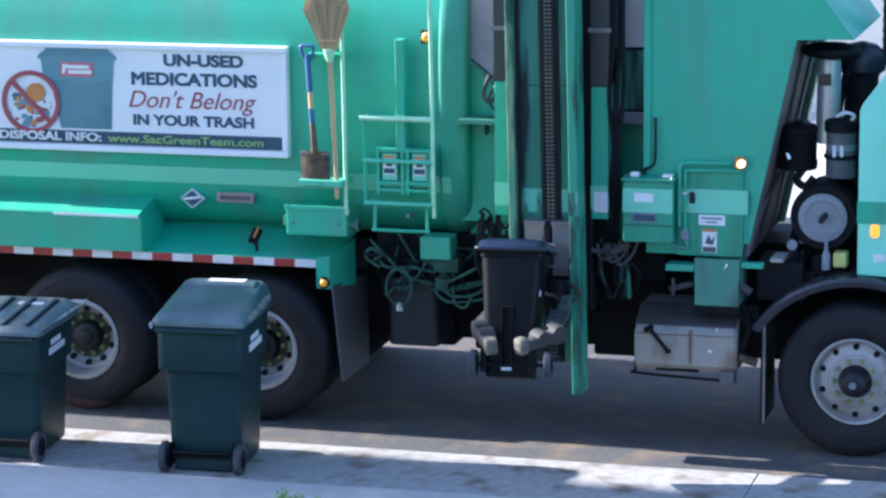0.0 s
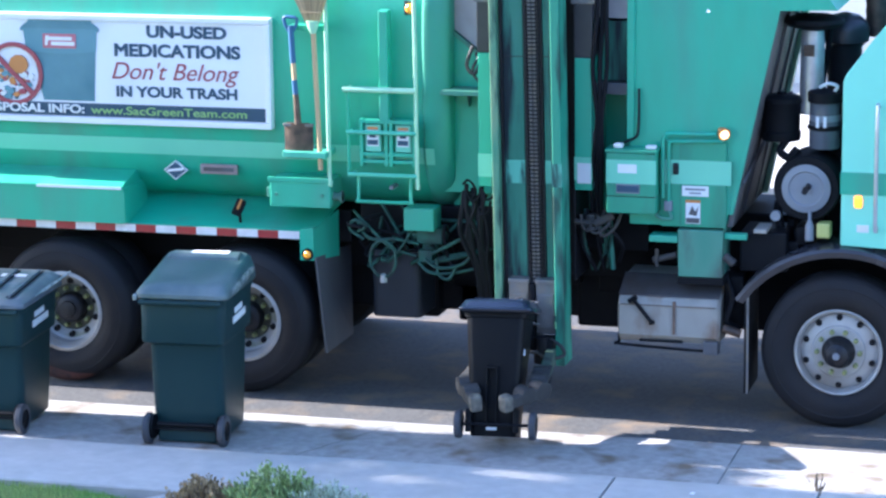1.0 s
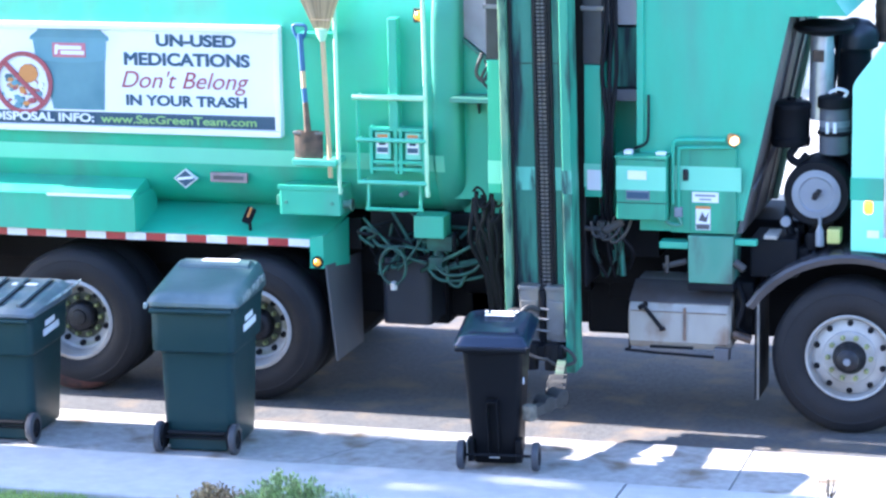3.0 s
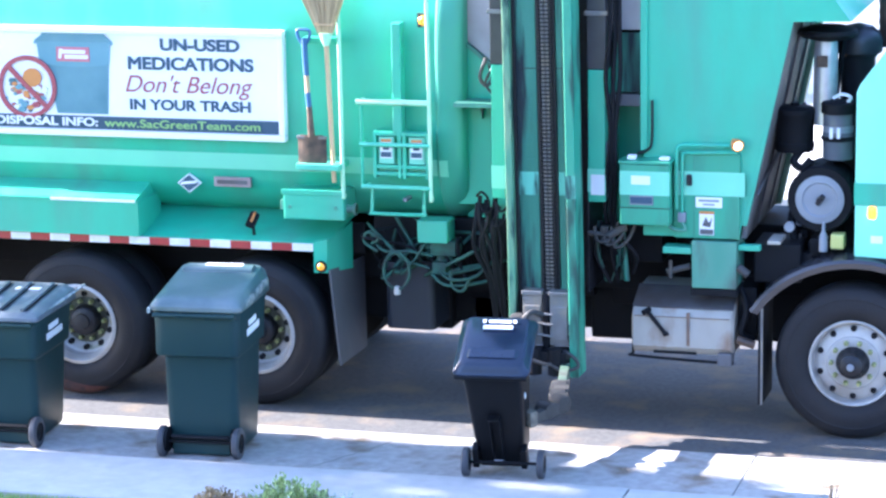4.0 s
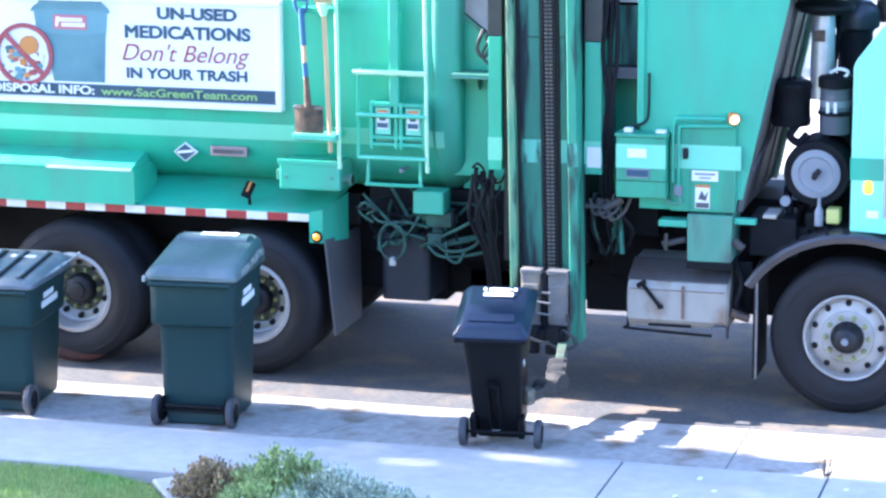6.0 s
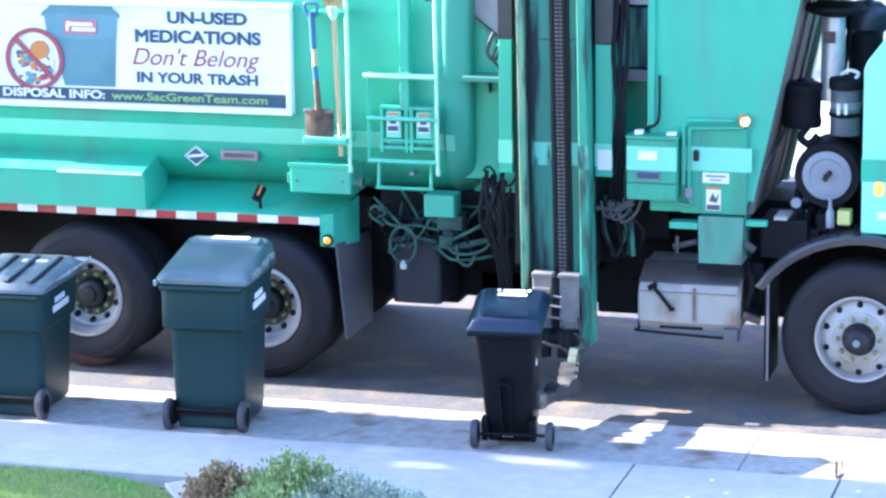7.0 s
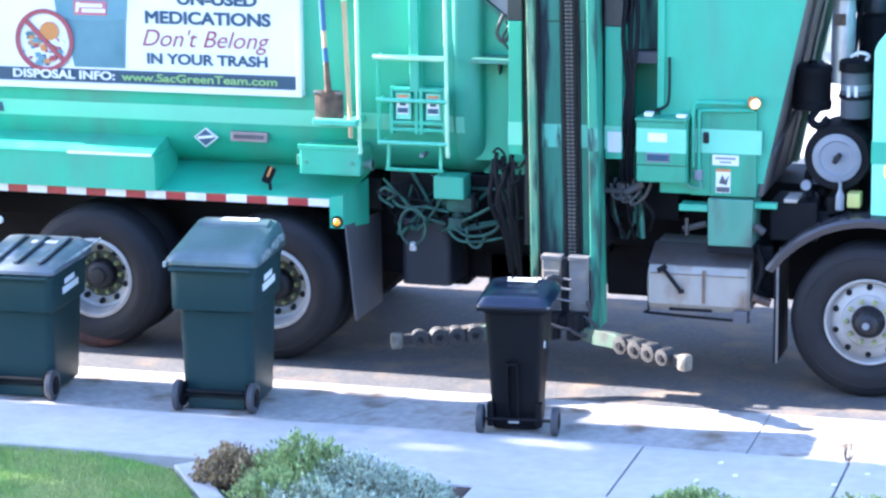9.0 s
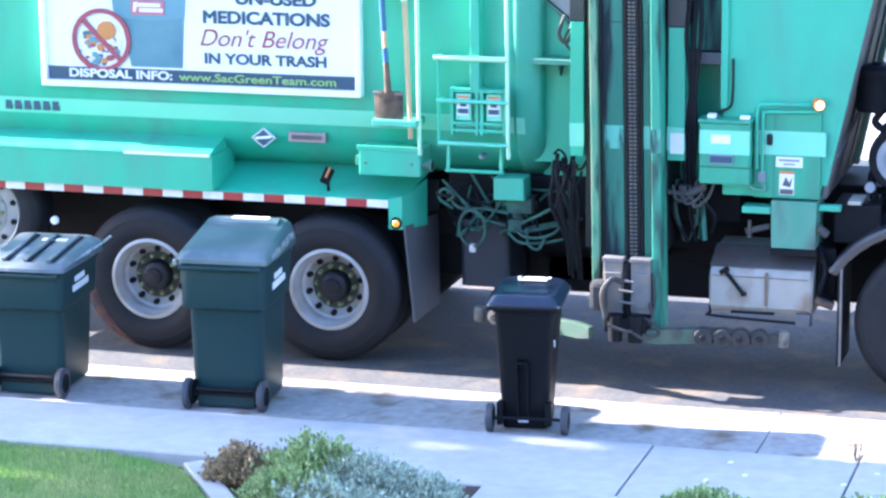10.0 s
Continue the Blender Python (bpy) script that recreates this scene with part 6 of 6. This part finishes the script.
shrub("sage_shrub", "grey-green sage shrub in the bed", 0.12, -3.12, 0.34, 0.30, 0.22, LEAF_SAGE, 0.024, 230, 26, 7, slim=0.30)
shrub("sage_shrub", "low grey-green sage shrub in the bed", -0.25, -3.5, 0.5, 0.25, 0.24, LEAF_SAGE, 0.028, 200, 22, 8, slim=0.34)
shrub("weed_tuft", "dry weed growing in a pavement joint", 2.55, -1.50, 0.07, 0.06, 0.15, LEAF_BROWN, 0.020, 22, 4, 13, slim=0.09)
shrub("green_shrub", "low green shrub beside the walk", 1.86, -2.86, 0.30, 0.20, 0.16, LEAF_GREEN, 0.03, 140, 18, 5)
shrub("green_shrub", "low green shrub beside the walk", 2.85, -2.88, 0.34, 0.22, 0.2, LEAF_GREEN, 0.03, 150, 18, 6)

rng = random.Random(21)
verts, faces = [], []
for i in range(52000):
    x, y = rng.uniform(-4.9, -0.7), rng.uniform(-4.3, -2.57)
    if x > float(np.interp(-y, [-e[1] for e in LAWN_EDGE], [e[0] for e in LAWN_EDGE])) + rng.uniform(-0.03, 0.02):
        continue
    hgt, a = rng.uniform(0.016, 0.042), rng.uniform(0, 6.283)
    dx, dy = math.cos(a) * 0.003, math.sin(a) * 0.003
    lx, ly = rng.gauss(0, 0.012), rng.gauss(0, 0.012)
    k = len(verts)
    verts += [(x - dx, y - dy, 0.03), (x + dx, y + dy, 0.03), (x + lx, y + ly, 0.035 + hgt)]
    faces.append((k, k + 1, k + 2))
me = bpy.data.meshes.new("grass")
me.from_pydata(verts, [], faces)
me.materials.append(GRASS)
tagged(new("grass", me), "mown green grass blades with yellowish patches", "grass", kind="stuff")


# ---- unseen street tree added to shade the kerb (crown above the view) ----
def shade_tree():
    rng = random.Random(31)
    t = tagged(empty("shade_tree"), "unseen leafy tree added to shade the kerb", "tree")
    t.matrix_basis = pose(-19.26, -4.488, 0)
    bm = B()
    rod(bm, (0, 0, -0.1), (0.15, 0.05, 3.2), 0.26, 0.19, 14)
    limbs = []
    for i in range(9):
        q = Vector((rng.uniform(0.5, 11.5), rng.uniform(-1.0, 4.0), rng.uniform(6.4, 7.6)))
        mid = Vector((0.15, 0.05, 3.2)).lerp(q, 0.5) + Vector((0, 0, 0.8))
        rod(bm, (0.15, 0.05, 3.1), mid, 0.13, 0.08, 8)
        rod(bm, mid, q, 0.08, 0.03, 8)
        limbs.append(q)
    part("trunk", bm, BARK, t, smooth=True)
    pts = []
    for i in range(CROWN_CLUMPS):
        x = rng.uniform(-0.5, 13.0)
        edge = float(np.interp(x, EDGE_X, EDGE_Y))
        c = Vector((x, rng.uniform(-2.0, edge), rng.uniform(6.6, 7.8)))
        for k in range(26):
            o = Vector((rng.gauss(0, 0.34), rng.gauss(0, 0.22), rng.gauss(0, 0.14)))
            p = c + o
            # gaps cut in the crown to put sun patches on carts and pavement
            q = p - SUN_TO * ((p.z - 7.2) / SUN_TO.z)
            if any(((q.x - gx) / gw) ** 2 + ((q.y - gy) / gh) ** 2 < 1 for gx, gy, gw, gh in GAPS):
                continue
            if q.y > float(np.interp(q.x, EDGE_X, EDGE_Y)) + 0.04:
                continue
            pts.append((p, (0, 0, -0.5)))
    tagged(leaves(pts, 0.15, TREE_LEAF, "crown", t, 0.0, rng, 0.5), kind="stuff")


CROWN_CLUMPS = 2200
# Crown edge and gaps are set by where shade and sun should fall
EDGE_X, EDGE_Y = (2.0, 4.1, 4.7, 5.6, 6.2, 7.5, 9.0), (3.94, 3.94, 4.20, 4.18, 3.86, 3.80, 3.55)
GAPS = ((4.05, 3.5, 0.40, 0.26), (2.75, 3.5, 0.40, 0.26), (4.90, 3.27, 0.34, 0.085), (5.18, 3.22, 0.22, 0.08), (5.55, 3.11, 0.30, 0.085), (5.85, 3.06, 0.2, 0.07), (6.25, 3.34, 0.34, 0.08), (6.6, 3.29, 0.2, 0.07),
        (8.3, 3.60, 0.75, 0.22), (3.4, 2.95, 0.45, 0.06), (3.75, 2.9, 0.2, 0.06), (1.6, 2.1, 1.2, 0.14), (3.0, 1.75, 0.9, 0.12))
shade_tree()

# ---- pale house made up as a bright backdrop for gaps in the engine bay ----
bm = box(B(), -14, 14, 15.0, 15.3, 0, 3.2, 0)
house = tagged(empty("backdrop_house"), "made-up pale house as bright backdrop across the street", "house")
part("wall", bm, STUCCO, house)
bm = prism(B(), [(-14.6, 3.2), (14.6, 3.2), (13, 5.2), (-13, 5.2)], 14.5, 22)
part("roof", bm, ROOFING, house)
# Pale strip added so that gaps in the engine bay show bright
tagged(part("far_pale_strip", box(B(), -80, 80, 9.6, 15.0, -0.2, 0.08, 0), CONCRETE), "pale concrete strip added as bright far backdrop", "driveway", kind="structure")


# ---- unseen house added behind the eye to block low sky light ----
sky_block_house = tagged(empty("sky_block_house"), "unseen stucco house added to block low sky light", "house")
part("wall", box(B(), -12, 20, -19.3, -18.8, 0, 6.2, 0.02), STUCCO, sky_block_house)
part("roof", box(B(), -12.6, 20.6, -24, -18.3, 6.2, 6.6, 0.02), ROOFING, sky_block_house)

# ---- scraps of litter that drop from the hopper ----
SCRAPS = []
rng = random.Random(17)
for k in range(7):
    bm = B()
    w, h = rng.uniform(0.008, 0.014), rng.uniform(0.014, 0.026)
    vs = [bm.verts.new(p) for p in ((-w, -h, 0), (w * 0.6, -h, 0.004), (w, h * 0.7, 0), (-w * 0.4, h, 0.008))]
    bm.faces.new(vs)
    r = bmesh.ops.extrude_face_region(bm, geom=bm.faces[:])
    for v in [g for g in r["geom"] if isinstance(g, bmesh.types.BMVert)]:
        v.co.z += 0.0015
    SCRAPS.append(tagged(part("paper_scrap", bm, PAPER), "small white paper scrap falling beside the truck", "litter", group="falling scraps"))
bm = B()
for k in range(6):
    x, y = rng.uniform(1.7, 2.9), rng.uniform(-2.4, -1.7)
    prism(bm, [(x + 0.018 * math.cos(a) * rng.uniform(0.6, 1.2), 0.015 + 0.004 * math.sin(a)) for a in (0.3, 1.4, 2.6, 3.7, 5.0)], y, y + rng.uniform(0.02, 0.05))
tagged(part("fallen_petals", bm, PAPER), "pale fallen petals on the pavement", "litter", kind="stuff")


# ---- movement ----
def motions():
    rng = random.Random(8)
    for k, ob in enumerate(SCRAPS):
        x, y, z = rng.uniform(1.3, 2.4), rng.uniform(-0.5, -0.12), rng.uniform(0.4, 4.2)
        fall = 0.05 + z / rng.uniform(1.2, 1.9)
        rows = []
        for i in range(7):
            u = i / 6
            rows.append((u * fall, pose(x + 2.2 * u ** 2 + 0.05 * math.sin(4 * u + k), y - 0.12 * u, 0.003 + (z - 0.003) * (1 - u), (1 - u) * 60 * math.sin(3 * i + k), (1 - u) * 50 * math.cos(2 * i + k), 20 * k)))
        rows.append((10.0, rows[-1][1]))
        walk(ob, rows)
    ROLL = [(0, 0.0), (9.0, 0.0), (9.25, 0.022), (9.5, 0.095), (9.75, 0.214), (10.0, 0.362)]
    for ob in (truck, shovel, broom):
        p = ob.matrix_basis.copy()
        walk(ob, [(t, Matrix.Translation((dx, 0, 0)) @ p) for t, dx in ROLL])
    for w in WHEELS:
        p = w.matrix_basis.copy()
        walk(w, [(t, p @ pose(0, 0, 0, 0, math.degrees(dx / 0.53))) for t, dx in ROLL])
    # the mast slides out and in
    OUT = [(0, -0.17), (4.6, -0.17), (5.6, -0.03), (6.4, 0.0), (10.0, 0.0)]
    walk(mast, [(t, pose(0, dy, 0, 0, -0.9)) for t, dy in OUT])
    # carriage: top edge height and outer face
    LIFT = [(0, -0.33, 1.62), (0.3, -0.33, 1.36), (0.6, -0.33, 1.10), (0.9, -0.33, 1.02), (2.0, -0.33, 1.02), (4.5, -0.34, 1.02), (5.6, -0.27, 0.97), (6.4, -0.24, 0.945), (10.0, -0.24, 0.94)]
    walk(carriage, [(t, pose(0.43, y, z)) for t, y, z in LIFT])
    # gripper: swing of the arms (0 spread, 90 closed) and bend of the fingers
    # (seconds, right swing, right bend, left swing, left bend, droop)
    GRIP = [(0, 84, 44, 84, 36, 9), (0.6, 84, 44, 84, 36, 9), (1.8, 84, 44, 84, 36, 9), (2.2, 82, 38, 80, 16, 8), (2.5, 78, 28, 76, 5, 5), (3.2, 80, 40, 88, 30, 8), (4.5, 80, 40, 88, 30, 8),
            (6.5, 80, 40, 88, 30, 8), (8.3, 80, 38, 88, 30, 8), (8.5, 72, 28, 80, 20, 7), (8.7, 58, 15, 60, 12, 5), (8.85, 44, 6, 44, 6, 3), (9.0, 30, 2, 24, 2, 2), (9.3, 0, 0, -24, 0, 0),
            (9.6, -9, 0, -28, 0, 0), (10.0, -9, 0, -20, 0, 0)]
    lt = [r[0] for r in LIFT]
    for arm, fin, s in ((arm_r, finger_r, 1), (arm_l, finger_l, -1)):
        rows, bends = [], []
        for t, ra, rb, la, lb, d in GRIP:
            a, b = (ra, rb) if s > 0 else (la, lb)
            y, z = np.interp(t, lt, [r[1] for r in LIFT]), np.interp(t, lt, [r[2] for r in LIFT])
            rows.append((t, pose(0.43 + (0.15 if s > 0 else -0.23), float(y) - 0.06, float(z) - 0.51, 0, s * d, -s * a)))
            bends.append((t, pose(s * 0.66, 0, 0, 0, 0, -s * b)))
        walk(arm, rows)
        walk(fin, bends)
    # black cart: axle place and tilt
    CART = [(0, 0.37, -1.12, 0.81, -17), (0.3, 0.375, -1.12, 0.48, -15), (0.6, 0.38, -1.13, 0.225, -16), (1.0, 0.38, -1.15, 0.215, -16), (2.0, 0.375, -1.15, 0.215, -15), (2.5, 0.365, -1.24, 0.165, -8),
            (2.9, 0.37, -1.32, 0.11, 3), (3.4, 0.385, -1.36, 0.10, 19), (3.9, 0.395, -1.37, 0.10, 25), (4.5, 0.39, -1.37, 0.10, 25), (5.0, 0.39, -1.37, 0.10, 25), (6.0, 0.405, -1.32, 0.10, 20), (6.5, 0.405, -1.31, 0.10, 17),
            (7.0, 0.40, -1.31, 0.10, 12), (7.5, 0.405, -1.35, 0.10, 8), (7.8, 0.40, -1.36, 0.10, 3), (8.0, 0.39, -1.36, 0.10, 0), (8.6, 0.395, -1.385, 0.10, 0), (10.0, 0.395, -1.385, 0.10, 0)]
    walk(cart_black, [(t, pose(x, y, z, a, 0, 6)) for t, x, y, z, a in CART])


motions()
